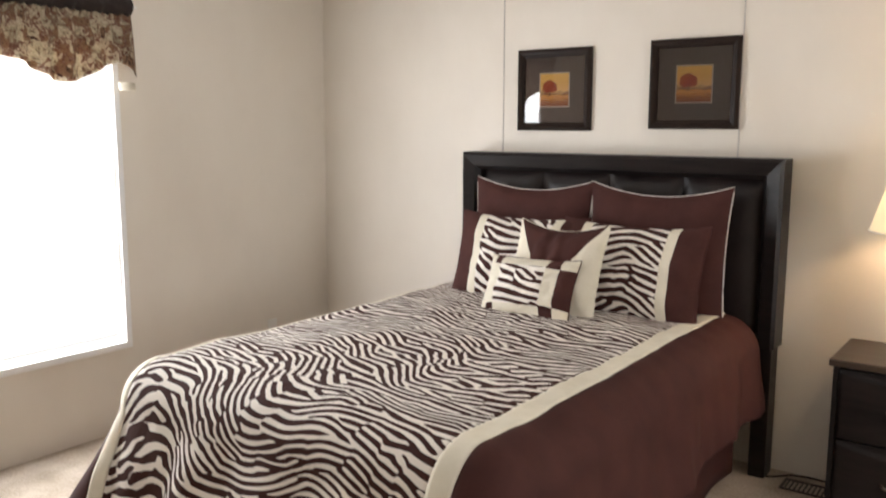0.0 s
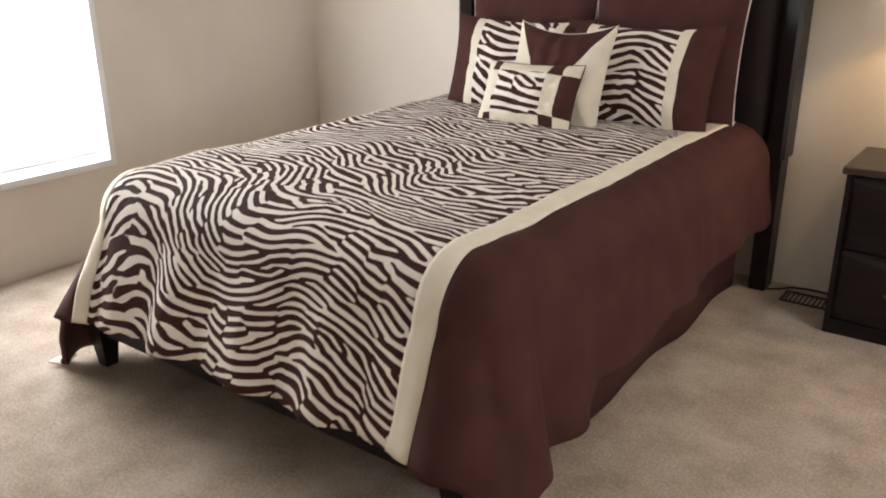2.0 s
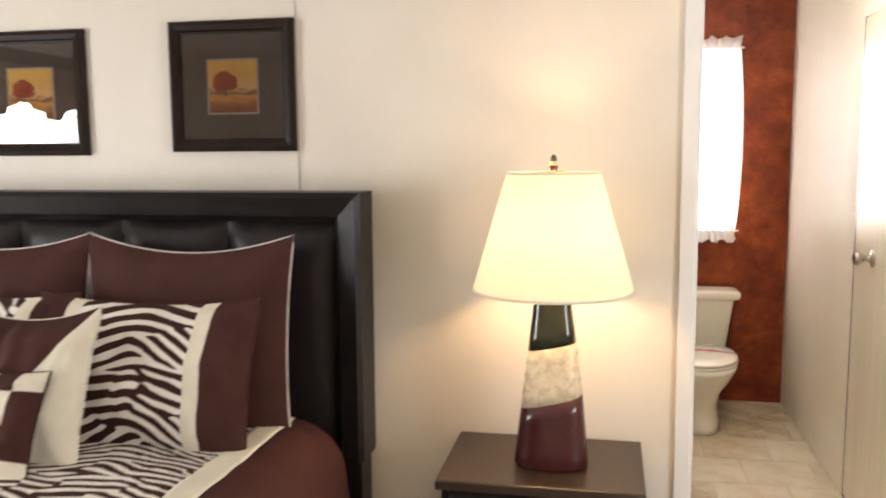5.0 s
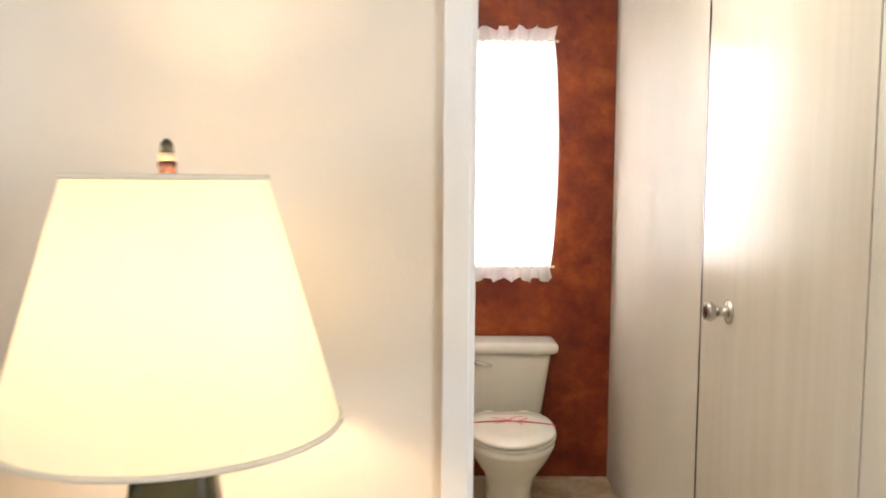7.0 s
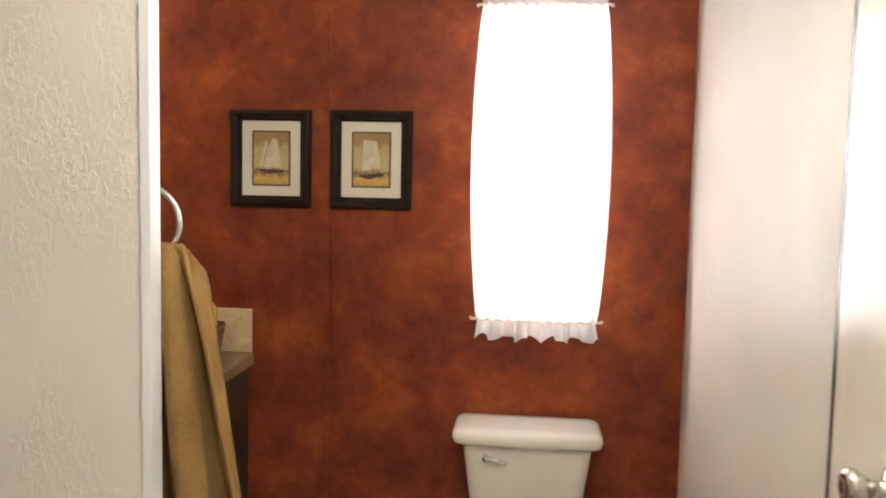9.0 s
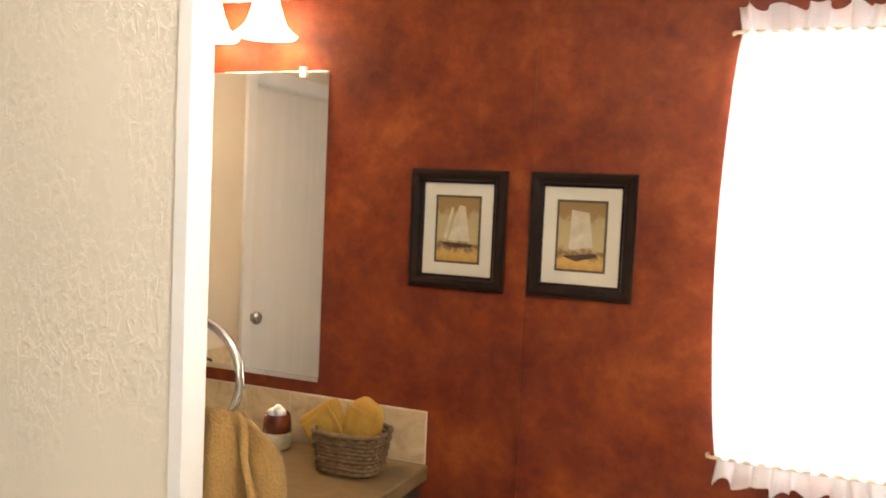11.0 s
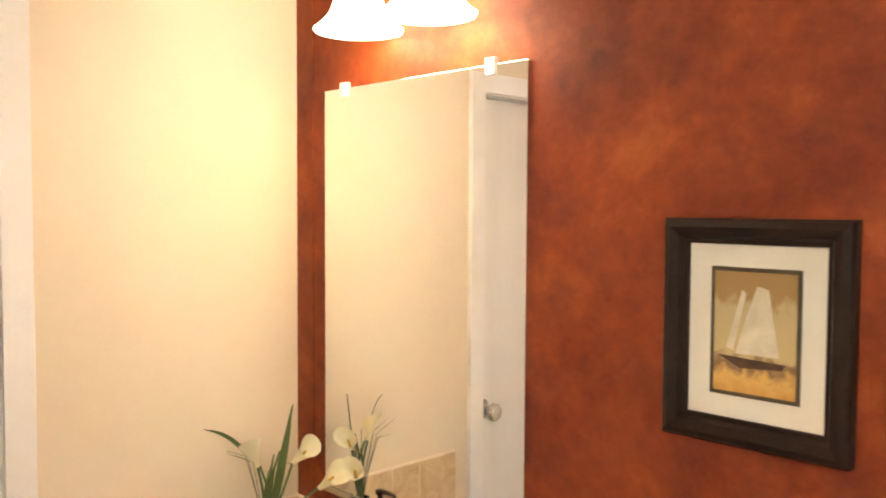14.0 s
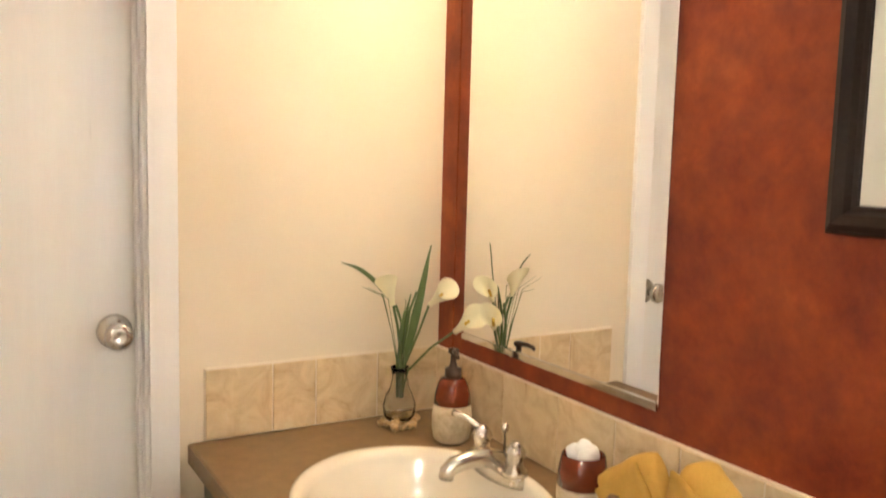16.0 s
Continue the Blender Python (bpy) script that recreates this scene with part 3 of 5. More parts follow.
def print_mat(name, stops, tone):
    """A soft painted print: a vertical wash of colours broken up by brushy noise."""
    m, nt, links, b = nodes_of(name)
    uv = nt.new("ShaderNodeUVMap")
    sep = nt.new("ShaderNodeSeparateXYZ")
    links.new(uv.outputs[0], sep.inputs[0])
    mp = nt.new("ShaderNodeMapping")
    mp.inputs["Scale"].default_value = tone
    links.new(uv.outputs[0], mp.inputs[0])
    n = noise_tex(nt, links, mp.outputs[0], 3.0, 5, 0.6, 0.5)
    q = nt.new("ShaderNodeMath")
    q.operation = "MULTIPLY_ADD"
    links.new(n, q.inputs[0])
    q.inputs[1].default_value = 0.4
    links.new(sep.outputs[1], q.inputs[2])
    r = ramp(nt, links, q.outputs[0], stops)
    links.new(r.outputs[0], b.inputs["Base Color"])
    b.inputs["Roughness"].default_value = 0.7
    return m


SUNSET = print_mat("autumn_dusk_print", [(0.12, (0.16, 0.03, 0.015)), (0.34, (0.40, 0.13, 0.03)), (0.5, (0.78, 0.36, 0.08)), (0.58, (0.24, 0.08, 0.03)), (0.66, (0.85, 0.52, 0.20)), (1.0, (0.85, 0.50, 0.12)), (1.3, (0.80, 0.44, 0.09))], (1.5, 4, 1))
TREE_RED = material("painted_red_tree", (0.30, 0.03, 0.014), (0.48, 0.10, 0.02), 40, 120, 0.8, 0.1)
SEA = print_mat("amber_sea_print", [(0.1, (0.45, 0.20, 0.04)), (0.32, (0.62, 0.38, 0.10)), (0.42, (0.20, 0.11, 0.05)), (0.54, (0.50, 0.38, 0.18)), (0.9, (0.44, 0.35, 0.18)), (1.3, (0.32, 0.20, 0.07))], (2.5, 2.5, 1))
SAIL = material("painted_sail", (0.46, 0.39, 0.27), (0.68, 0.62, 0.48), 22, 60, 0.8, 0.05)
HULL = material("painted_hull", (0.05, 0.03, 0.02), (0.12, 0.06, 0.03), 30, 90, 0.8, 0.05)
PICTURE_GLASS = pane_glass()


def flat(name, pts, y, mat, parent, label=""):
    """A thin printed shape facing -y."""
    n = len(pts)
    xs, zs = [p[0] for p in pts], [p[1] for p in pts]
    uvs = [((x - min(xs)) / (max(xs) - min(xs)), (z - min(zs)) / (max(zs) - min(zs))) for x, z in pts] * 2
    verts = [(x, y, z) for x, z in pts] + [(x, y + 0.0006, z) for x, z in pts]
    faces = [tuple(range(n)), tuple(range(2 * n - 1, n - 1, -1))] + [(i, i + n, (i + 1) % n + n, (i + 1) % n) for i in range(n)]
    return link_mesh(name, verts, faces, mat, parent, False, uvs, label)


def rect(a, b2):
    return [(-a, -b2), (a, -b2), (a, b2), (-a, b2)]


def picture(m, w, h, fw, mat_board, line, pw, ph, print_material, label, group, subject, glazed):
    top = thing("framed_picture", m, label, "picture", group)
    prof = [(0, 0.0), (0, 0.016), (0.004, 0.022), (fw * 0.35, 0.026), (fw * 0.7, 0.021), (fw * 0.82, 0.012), (fw, 0.010), (fw, 0.0)]
    c = [(-w / 2, -h / 2), (w / 2, -h / 2), (w / 2, h / 2), (-w / 2, h / 2)]
    s = [(1, 1), (-1, 1), (-1, -1), (1, -1)]
    for k in range(4):
        a, b2 = k, (k + 1) % 4
        la = [(c[a][0] + s[a][0] * d, -e, c[a][1] + s[a][1] * d) for d, e in prof]
        lb = [(c[b2][0] + s[b2][0] * d, -e, c[b2][1] + s[b2][1] * d) for d, e in prof]
        part("frame_side", rings([la, lb]), FRAME_DARK, top, "dark espresso moulding")
    flat("mat_board", rect(w / 2 - fw + 0.002, h / 2 - fw + 0.002), -0.004, mat_board, top)
    flat("mat_edge", rect(pw / 2 + 0.006, ph / 2 + 0.006), -0.0052, line, top)
    pr = flat("print", rect(pw / 2, ph / 2), -0.0064, print_material, top)
    subject(pr)
    if glazed:
        flat("glass", rect(w / 2 - fw + 0.001, h / 2 - fw + 0.001), -0.0105, PICTURE_GLASS, top)
    return top


def autumn_tree(pr):
    random.seed(4)
    pts = []
    for k in range(26):
        a = 2 * math.pi * k / 26
        r = 1 + 0.14 * random.uniform(-1, 1)
        pts.append((-0.026 + 0.046 * r * math.cos(a), 0.016 + 0.030 * r * math.sin(a)))
    flat("tree", pts, -0.0072, TREE_RED, pr, "dark red autumn tree")
    flat("tree_trunk", [(-0.028, -0.030), (-0.022, -0.030), (-0.023, 0.0), (-0.027, 0.0)], -0.0073, HULL, pr)


def sail_left(pr):
    flat("sail", [(-0.026, -0.030), (0.036, -0.030), (0.020, 0.062), (0.004, 0.066), (-0.012, 0.02)], -0.0072, SAIL, pr, "pale sail")
    flat("jib", [(-0.040, -0.022), (-0.030, -0.026), (-0.012, 0.055), (-0.018, 0.060)], -0.0072, SAIL, pr, "pale jib")
    flat("hull", [(-0.052, -0.034), (0.046, -0.038), (0.040, -0.046), (-0.020, -0.050)], -0.0073, HULL, pr, "dark hull")


def sail_right(pr):
    flat("sail", [(-0.030, -0.036), (0.032, -0.026), (0.018, 0.060), (-0.026, 0.066)], -0.0072, SAIL, pr, "pale sail")
    flat("hull", [(-0.048, -0.052), (0.036, -0.042), (0.044, -0.050), (-0.010, -0.064)], -0.0073, HULL, pr, "dark hull")


picture(pose(-1.925, NY - 0.001, 1.752), 0.427, 0.415, 0.042, MAT_TAUPE, LINE_PALE, 0.165, 0.165, SUNSET, "square dark-framed autumn landscape print on taupe mat", "bedroom pictures", autumn_tree, True)
picture(pose(-1.191, NY - 0.001, 1.762), 0.427, 0.415, 0.042, MAT_TAUPE, LINE_PALE, 0.165, 0.165, SUNSET, "square dark-framed autumn landscape print on taupe mat", "bedroom pictures", autumn_tree, True)
PLACE = BATHROOM
picture(pose(-0.396, RY - 0.001, 1.482), 0.270, 0.318, 0.036, MAT_CREAM, LINE_GOLD, 0.118, 0.170, SEA, "dark-framed sailing boat print with a cream mat", "bathroom pictures", sail_left, False)
picture(pose(-0.061, RY - 0.001, 1.483), 0.270, 0.318, 0.036, MAT_CREAM, LINE_GOLD, 0.118, 0.170, SEA, "dark-framed sailing boat print with a cream mat", "bathroom pictures", sail_right, False)

PLACE = BEDROOM

# ---- table lamp ----
LAMP_TOP = material("black_green_glaze", (0.012, 0.014, 0.008), (0.030, 0.032, 0.018), 6, 80, 0.12, 0.02)
LAMP_MID = material("cream_crackle_glaze", (0.52, 0.42, 0.28), (0.72, 0.62, 0.46), 45, 160, 0.28, 0.4, 0.002)
LAMP_LOW = material("burgundy_glaze", (0.045, 0.010, 0.012), (0.075, 0.018, 0.018), 5, 80, 0.22, 0.05)
SHADE = thin_cloth("cream_linen_shade", (0.88, 0.81, 0.60), 0.12)
BRASS = material("aged_brass", (0.42, 0.28, 0.12), (0.52, 0.36, 0.16), 15, 200, 0.3, 0.03, 0.001, 1.0)
lamp = thing("table_lamp", pose(-0.148, 3.44, 0.6745) @ Matrix.Diagonal((1, 1, 0.990, 1)), "burgundy, cream and black ceramic table lamp with a lit shade", "lamp")


def lamp_ring(t, slope):
    w = 0.104 - 0.053 * t ** 1.1
    lo = []
    for k in range(36):
        a = 2 * math.pi * k / 36
        q = (abs(math.cos(a)) ** 2.8 + abs(math.sin(a)) ** 2.8) ** (-1 / 2.8)
        x, y = w * q * math.cos(a), 0.72 * w * q * math.sin(a)
        lo.append((x, y, 0.47 * t + slope * x))
    return lo


part("lower_section", rings([[(p[0] * 0.94, p[1] * 0.94, 0.0) for p in lamp_ring(0, 0)]] + [lamp_ring(t, 0.25 * t / 0.40) for t in (0.02, 0.12, 0.22, 0.32, 0.40)]), LAMP_LOW, lamp, "burgundy glazed base", True)
part("middle_section", rings([lamp_ring(0.40 + 0.33 * k / 5, 0.25 - 0.05 * k / 5) for k in range(6)]), LAMP_MID, lamp, "speckled cream crackle glaze", True)
part("upper_section", rings([lamp_ring(0.73 + 0.34 * k / 5, 0.20 * (1 - k / 5)) for k in range(6)]), LAMP_TOP, lamp, "glossy black-green glaze", True)
part("neck", lathe([(0.02, 0.495), (0.012, 0.51), (0.012, 0.54), (0.018, 0.545), (0.018, 0.60), (0.006, 0.605)], 16), BRASS, lamp, "", True)
part("harp", tube([(0.075 * math.sin(math.pi * k / 20), 0, 0.545 + 0.285 * k / 20) for k in range(21)], 0.002, 6), BRASS, lamp)
part("harp", tube([(-0.075 * math.sin(math.pi * k / 20), 0, 0.545 + 0.285 * k / 20) for k in range(21)], 0.002, 6), BRASS, lamp)
shade = sheet("shade", lambda u, v: Vector(((0.220 - 0.094 * v) * math.cos(2 * math.pi * u), (0.220 - 0.094 * v) * math.sin(2 * math.pi * u), 0.502 + 0.323 * v)), 48, 10, SHADE, lamp, None, "lit cream fabric shade")
for r, z in ((0.2205, 0.502), (0.1265, 0.825)):
    part("shade_trim", tube([(r * math.cos(2 * math.pi * k / 48), r * math.sin(2 * math.pi * k / 48), z) for k in range(49)], 0.004, 6), BEIGE, shade, "cream binding tape", True)
for k in range(3):
    a = 2 * math.pi * k / 3
    part("spider_arm", tube([(0, 0, 0.828), (0.127 * math.cos(a), 0.127 * math.sin(a), 0.822)], 0.002, 6), BRASS, shade)
part("finial_base", lathe([(0.011, 0.830), (0.0125, 0.842), (0.011, 0.845)], 14), LAMP_LOW, lamp, "", True)
part("finial_middle", lathe([(0.011, 0.8455), (0.010, 0.856)], 14), LAMP_MID, lamp, "", True)
part("finial_tip", lathe([(0.009, 0.8565), (0.008, 0.868), (0.003, 0.874)], 14), LAMP_TOP, lamp, "", True)

# ---- west window ----
VINYL = material("white_window_vinyl", (0.78, 0.78, 0.77), (0.84, 0.84, 0.83), 8, 200, 0.4, 0.03)
win1 = thing("window_1", pose(0, 0, 0), "tall white vinyl bedroom window with a lowered blind", "window", "", "structure")
part("window_frame", boxes((WX - 0.10, WX + 0.012, 2.225, 2.258, 0.435, 2.0), (WX - 0.10, WX + 0.012, 0.935, 0.97, 0.435, 2.0), (WX - 0.10, WX + 0.012, 0.97, 2.225, 1.97, 2.005), bevel=0.003), VINYL, win1)
part("window_sill", box(WX - 0.10, WX + 0.018, 0.97, 2.225, 0.435, 0.47, 0.004), VINYL, win1)
for z0, z1 in ((0.47, 1.97),):
    pn = part("pane", box(WX - 0.082, WX - 0.078, 0.97, 2.225, z0, z1), GLASS, win1)
    pn.visible_shadow = False
blind = thing("window_blind", pose(WX - 0.055, 1.585, 0.0), "lowered white mini blind glowing with daylight", "blind")
part("bottom_rail", box(0.042, 0.058, -0.60, 0.60, 0.505, 0.52, 0.004), VINYL, blind)
part("head_rail", box(0.036, 0.050, -0.59, 0.59, 1.93, 1.965, 0.003), VINYL, blind)
sl = None
for k in range(67):
    if sl is None:
        sl = part("slat", rings([[(-0.006, y, -0.0125), (0.0, y, 0.001), (0.006, y, 0.0125), (0.0066, y, 0.0120), (0.0006, y, 0.0006), (-0.0054, y, -0.0130)] for y in (-0.6145, 0.638)]), BLIND, blind)
        sl.location = (0.03, 0, 0.486)
    else:
        ob = new("slat", sl.data)
        ob.parent, ob.location = blind, (0.03, 0, 0.486 + 0.0222 * k)


def valance_mat():
    m, nt, links, b = nodes_of("patchwork_tapestry")
    vec = coords(nt, links, (1, 1, 1))
    v = nt.new("ShaderNodeTexVoronoi")
    v.inputs["Scale"].default_value = 22
    v.distance = "CHEBYCHEV"
    links.new(vec, v.inputs["Vector"])
    n = noise_tex(nt, links, vec, 38, 5, 0.7, 1.0)
    q = nt.new("ShaderNodeMath")
    q.operation = "MULTIPLY_ADD"
    sp = nt.new("ShaderNodeSeparateColor")
    links.new(v.outputs["Color"], sp.inputs[0])
    links.new(sp.outputs[0], q.inputs[0])
    q.inputs[1].default_value = 0.45
    links.new(n, q.inputs[2])
    r = ramp(nt, links, q.outputs[0], [(0.42, (0.05, 0.022, 0.018)), (0.55, (0.26, 0.16, 0.09)), (0.66, (0.12, 0.045, 0.032)), (0.78, (0.52, 0.44, 0.32)), (0.88, (0.30, 0.26, 0.18)), (0.98, (0.13, 0.06, 0.04))])
    links.new(r.outputs[0], b.inputs["Base Color"])
    b.inputs["Roughness"].default_value = 0.9
    t = nt.new("ShaderNodeBsdfTranslucent")
    links.new(r.outputs[0], t.inputs[0])
    mix = nt.new("ShaderNodeMixShader")
    mix.inputs[0].default_value = 0.35
    links.new(b.outputs[0], mix.inputs[1])
    links.new(t.outputs[0], mix.inputs[2])
    links.new(mix.outputs[0], nt["Material Output"].inputs[0])
    return m


TAPESTRY = valance_mat()
POCKET = material("dark_brown_ruching", (0.014, 0.008, 0.007), (0.03, 0.018, 0.014), 60, 200, 0.85, 0.3, 0.002)
valance = thing("valance", pose(0, 0, 0), "gathered patchwork-print valance with a dark ruched heading", "valance")


def fold(y, w):
    return 0.024 * math.sin(y * 48 + 1.5 * math.sin(y * 7)) * (0.35 + 0.65 * w)


def val_body(u, w):
    y = 0.86 + (2.295 + 0.03 * w - 0.86) * u
    bottom = 1.815 - 0.05 * math.cos((y - 1.95) * 2 * math.pi / 0.56) - 0.04 * max(0, (y - 2.22) / 0.12)
    return Vector((WX + 0.075 + fold(y, w), y, 2.105 + (bottom - 2.105) * w))


sheet("body", val_body, 160, 16, TAPESTRY, valance, None, "patchwork-print cotton in brown and tan", 0.002)
sheet("rod_pocket", lambda u, w: Vector((WX + 0.078 + 0.026 * math.sin(math.pi * w) + fold(0.86 + 1.435 * u, 0.2), 0.86 + 1.435 * u, 2.175 - 0.08 * w + 0.004 * math.sin(u * 190))), 200, 8, POCKET, valance, None, "dark ruched heading", 0.002)
sheet("lining", lambda u, w: Vector((WX + 0.066 + fold(2.22 + 0.10 * u, 1), 2.22 + 0.10 * u, 1.775 - 0.04 * w)), 12, 3, BEIGE, valance, None, "pale turned-up lining", 0.002)
part("curtain_rod", tube([(WX + 0.0, 2.33, 2.14), (WX + 0.07, 2.33, 2.14), (WX + 0.075, 2.3, 2.14), (WX + 0.075, 0.9, 2.14), (WX + 0.07, 0.865, 2.14), (WX, 0.865, 2.14)], 0.006), VINYL, valance)

# ---- small bedroom things ----
OUTLET = material("white_plastic", (0.72, 0.70, 0.66), (0.78, 0.76, 0.72), 20, 200, 0.35, 0.02)
outlet = thing("wall_outlet", pose(WX, 3.215, 0.345), "white wall socket plate on the window wall", "socket")
part("plate", box(0, 0.006, -0.036, 0.036, -0.058, 0.058, 0.002), OUTLET, outlet)
for z in (-0.022, 0.022):
    part("socket", box(0.006, 0.008, -0.016, 0.016, z - 0.013, z + 0.013, 0.0008), OUTLET, outlet)
DARK_METAL = material("brown_enamel", (0.03, 0.02, 0.014), (0.05, 0.034, 0.024), 15, 200, 0.5, 0.05)
vent = thing("floor_vent", pose(-0.53, 3.555, 0.0), "brown metal floor register set in the carpet", "vent")
part("frame", boxes((-0.13, 0.13, -0.062, -0.050, 0, 0.006), (-0.13, 0.13, 0.050, 0.062, 0, 0.006), (-0.13, -0.118, -0.05, 0.05, 0, 0.006), (0.118, 0.13, -0.05, 0.05, 0, 0.006)), DARK_METAL, vent)
for k in range(13):
    part("louvre", box(-0.113 + 0.0188 * k, -0.105 + 0.0188 * k, -0.05, 0.05, 0.001, 0.004), DARK_METAL, vent)
cord = thing("lamp_cord", pose(0, 0, 0), "thin dark power cord trailing over the carpet", "cord")
part("cable", tube([(-0.745, 3.66, 0.06), (-0.748, 3.62, 0.008), (-0.735, 3.575, 0.006), (-0.70, 3.60, 0.006), (-0.65, 3.655, 0.006), (-0.58, 3.675, 0.006), (-0.47, 3.672, 0.006), (-0.40, 3.68, 0.01)], 0.004, 6), POCKET, cord, "", True)

# ---- doors ----
def door_knob(parent, x, y, z, sx, mat=NICKEL):
    """A round knob standing out along +-x."""
    k = part("knob", lathe([(0.033, 0.0), (0.033, 0.005), (0.022, 0.010), (0.012, 0.014), (0.012, 0.030), (0.018, 0.038), (0.0265, 0.050), (0.027, 0.058), (0.022, 0.066), (0.010, 0.0675), (0.006, 0.066)], 28), mat, parent, "brushed nickel knob", True)
    k.matrix_local = Matrix.Translation((x, y, z)) @ pose(0, 0, 0, 0, 90 * sx, 0)
    return k


PLACE = BATHROOM
door_1 = thing("door_1", pose(EX - 0.003, 3.875, 0.0), "closed cream woodgrain door set flush in the wall", "door", "", "structure")
part("leaf", box(0.0, 0.034, 0.0, 0.945, 0.010, 1.930, 0.002), DOOR_PAINT, door_1)
# shade in the gap round the leaf, built as dark brown strip and backing
part("gasket", box(0.001, 0.039, 0.9455, 0.9625, 0.0, 1.934), BROWN_TOP_GAP, door_1, "dark strip filling the gap at the leaf's edge as its shade")
part("door_stop", box(0.0405, 0.100, 0.0, 0.9625, 0.0, 1.934), BROWN_TOP_GAP, door_1, "dark backing behind the leaf as the gap's shade")
door_knob(door_1, 0.0, 0.708, 1.023, -1)
door_2 = thing("door_2", pose(CX - 0.050, 4.806, 0.0), "plain white closed door beside the vanity", "door", "", "structure")
DOOR_WHITE = material("white_door_paint", (0.74, 0.72, 0.68), (0.80, 0.78, 0.74), 3, 60, 0.3, 0.08, 0.001, 0, (6, 6, 0.4))
part("leaf", box(-0.034, 0.0, 0.0, 0.682, 0.01, 1.974, 0.002), DOOR_WHITE, door_2)
door_knob(door_2, 0.0, 0.638, 1.056, 1)

# ---- bathroom floor ----
def stone_tile_mat():
    m, nt, links, b = nodes_of("stone_look_tile")
    vec = coords(nt, links)
    info = nt.new("ShaderNodeObjectInfo")
    a = noise_tex(nt, links, vec, 7, 6, 0.6, 0.5)
    q = nt.new("ShaderNodeMath")
    q.operation = "MULTIPLY_ADD"
    links.new(info.outputs["Random"], q.inputs[0])
    q.inputs[1].default_value = 0.35
    links.new(a, q.inputs[2])
    r = ramp(nt, links, q.outputs[0], [(0.4, (0.40, 0.30, 0.18)), (0.55, (0.58, 0.49, 0.35)), (0.75, (0.66, 0.59, 0.47)), (0.95, (0.56, 0.48, 0.34))])
    links.new(r.outputs[0], b.inputs["Base Color"])
    b.inputs["Roughness"].default_value = 0.42
    bump_into(nt, links, b, noise_tex(nt, links, vec, 60, 4), 0.15, 0.001)
    return m


STONE = stone_tile_mat()
GROUT = material("pale_grout", (0.50, 0.44, 0.34), (0.58, 0.52, 0.42), 20, 200, 0.9, 0.2)

# ---- bathroom window and curtain ----
win2 = thing("window_2", pose(0, 0, 0), "narrow white bathroom window behind a sheer curtain", "window", "", "structure")
part("window_frame", boxes((0.30, 0.322, RY + 0.03, RY + 0.10, 1.0, 1.95), (0.643, 0.665, RY + 0.03, RY + 0.10, 1.0, 1.95), (0.322, 0.643, RY + 0.03, RY + 0.10, 1.928, 1.95), (0.322, 0.643, RY + 0.03, RY + 0.10, 1.0, 1.022), bevel=0.002), VINYL, win2)
pane2 = part("pane", box(0.322, 0.643, RY + 0.060, RY + 0.064, 1.022, 1.928), GLASS, win2)
pane2.visible_shadow = False
curtain = thing("sheer_curtain", pose(0, 0, 0), "sheer white window curtain gathered between two thin rods", "curtain")
CXM = 0.487


def curtain_at(u, w):
    half = 0.193 + 0.028 * math.sin(math.pi * w) ** 0.8
    x = CXM + (2 * u - 1) * half
    return Vector((x, RY - 0.030 + 0.007 * math.sin(u * 75 + 2 * math.sin(w * 3)), 0.977 + 0.999 * w))


sheet("panel", curtain_at, 110, 24, CURTAIN, curtain, None, "sheer white fabric")


def ruffle(z0, z1, sgn, ph):
    def fn(u, w):
        amp = 0.004 + 0.017 * w
        x = CXM + (2 * u - 1) * (0.193 + 0.010 * w) + 0.006 * math.sin(u * 60 + ph)
        return Vector((x, RY - 0.030 + amp * math.sin(u * 62 + ph + 1.3 * math.sin(u * 17)), z0 + (z1 - z0) * w * (1 + 0.16 * math.sin(u * 34 + ph))))
    return fn


sheet("ruffle", ruffle(1.976, 2.032, 1, 0.0), 110, 6, CURTAIN, curtain, None, "gathered ruffle")
sheet("ruffle", ruffle(0.977, 0.918, -1, 2.0), 110, 6, CURTAIN, curtain, None, "gathered ruffle")
ROD = material("ivory_rod", (0.62, 0.54, 0.38), (0.70, 0.62, 0.46), 20, 100, 0.35, 0.02)
for z in (0.977, 1.976):
    part("rod", tube([(0.275, RY, z), (0.277, RY - 0.022, z), (0.285, RY - 0.026, z), (0.688, RY - 0.026, z), (0.696, RY - 0.022, z), (0.698, RY, z)], 0.0045, 8), ROD, curtain, "thin ivory rod", True)

# ---- toilet ----
PORCELAIN = material("ivory_porcelain", (0.74, 0.70, 0.62), (0.78, 0.74, 0.66), 3, 40, 0.12, 0.0)
RIBBON = material("red_ribbon", (0.42, 0.02, 0.05), (0.55, 0.04, 0.08), 30, 200, 0.4, 0.05)
toilet = thing("toilet", pose(0.470, 6.125, 0.0), "ivory porcelain toilet with closed lid tied with a red ribbon", "toilet")


def rrect(hw, y0, y1, z, r=0.04, n=6):
    """A rounded rectangle in plan."""
    out = []
    for cx_, cy_, a0 in ((hw - r, y1 - r, 0), (-hw + r, y1 - r, 90), (-hw + r, y0 + r, 180), (hw - r, y0 + r, 270)):
        for k in range(n + 1):
            a = radians(a0 + 90 * k / n)
            out.append((cx_ + r * math.cos(a), cy_ + r * math.sin(a), z))
    return out


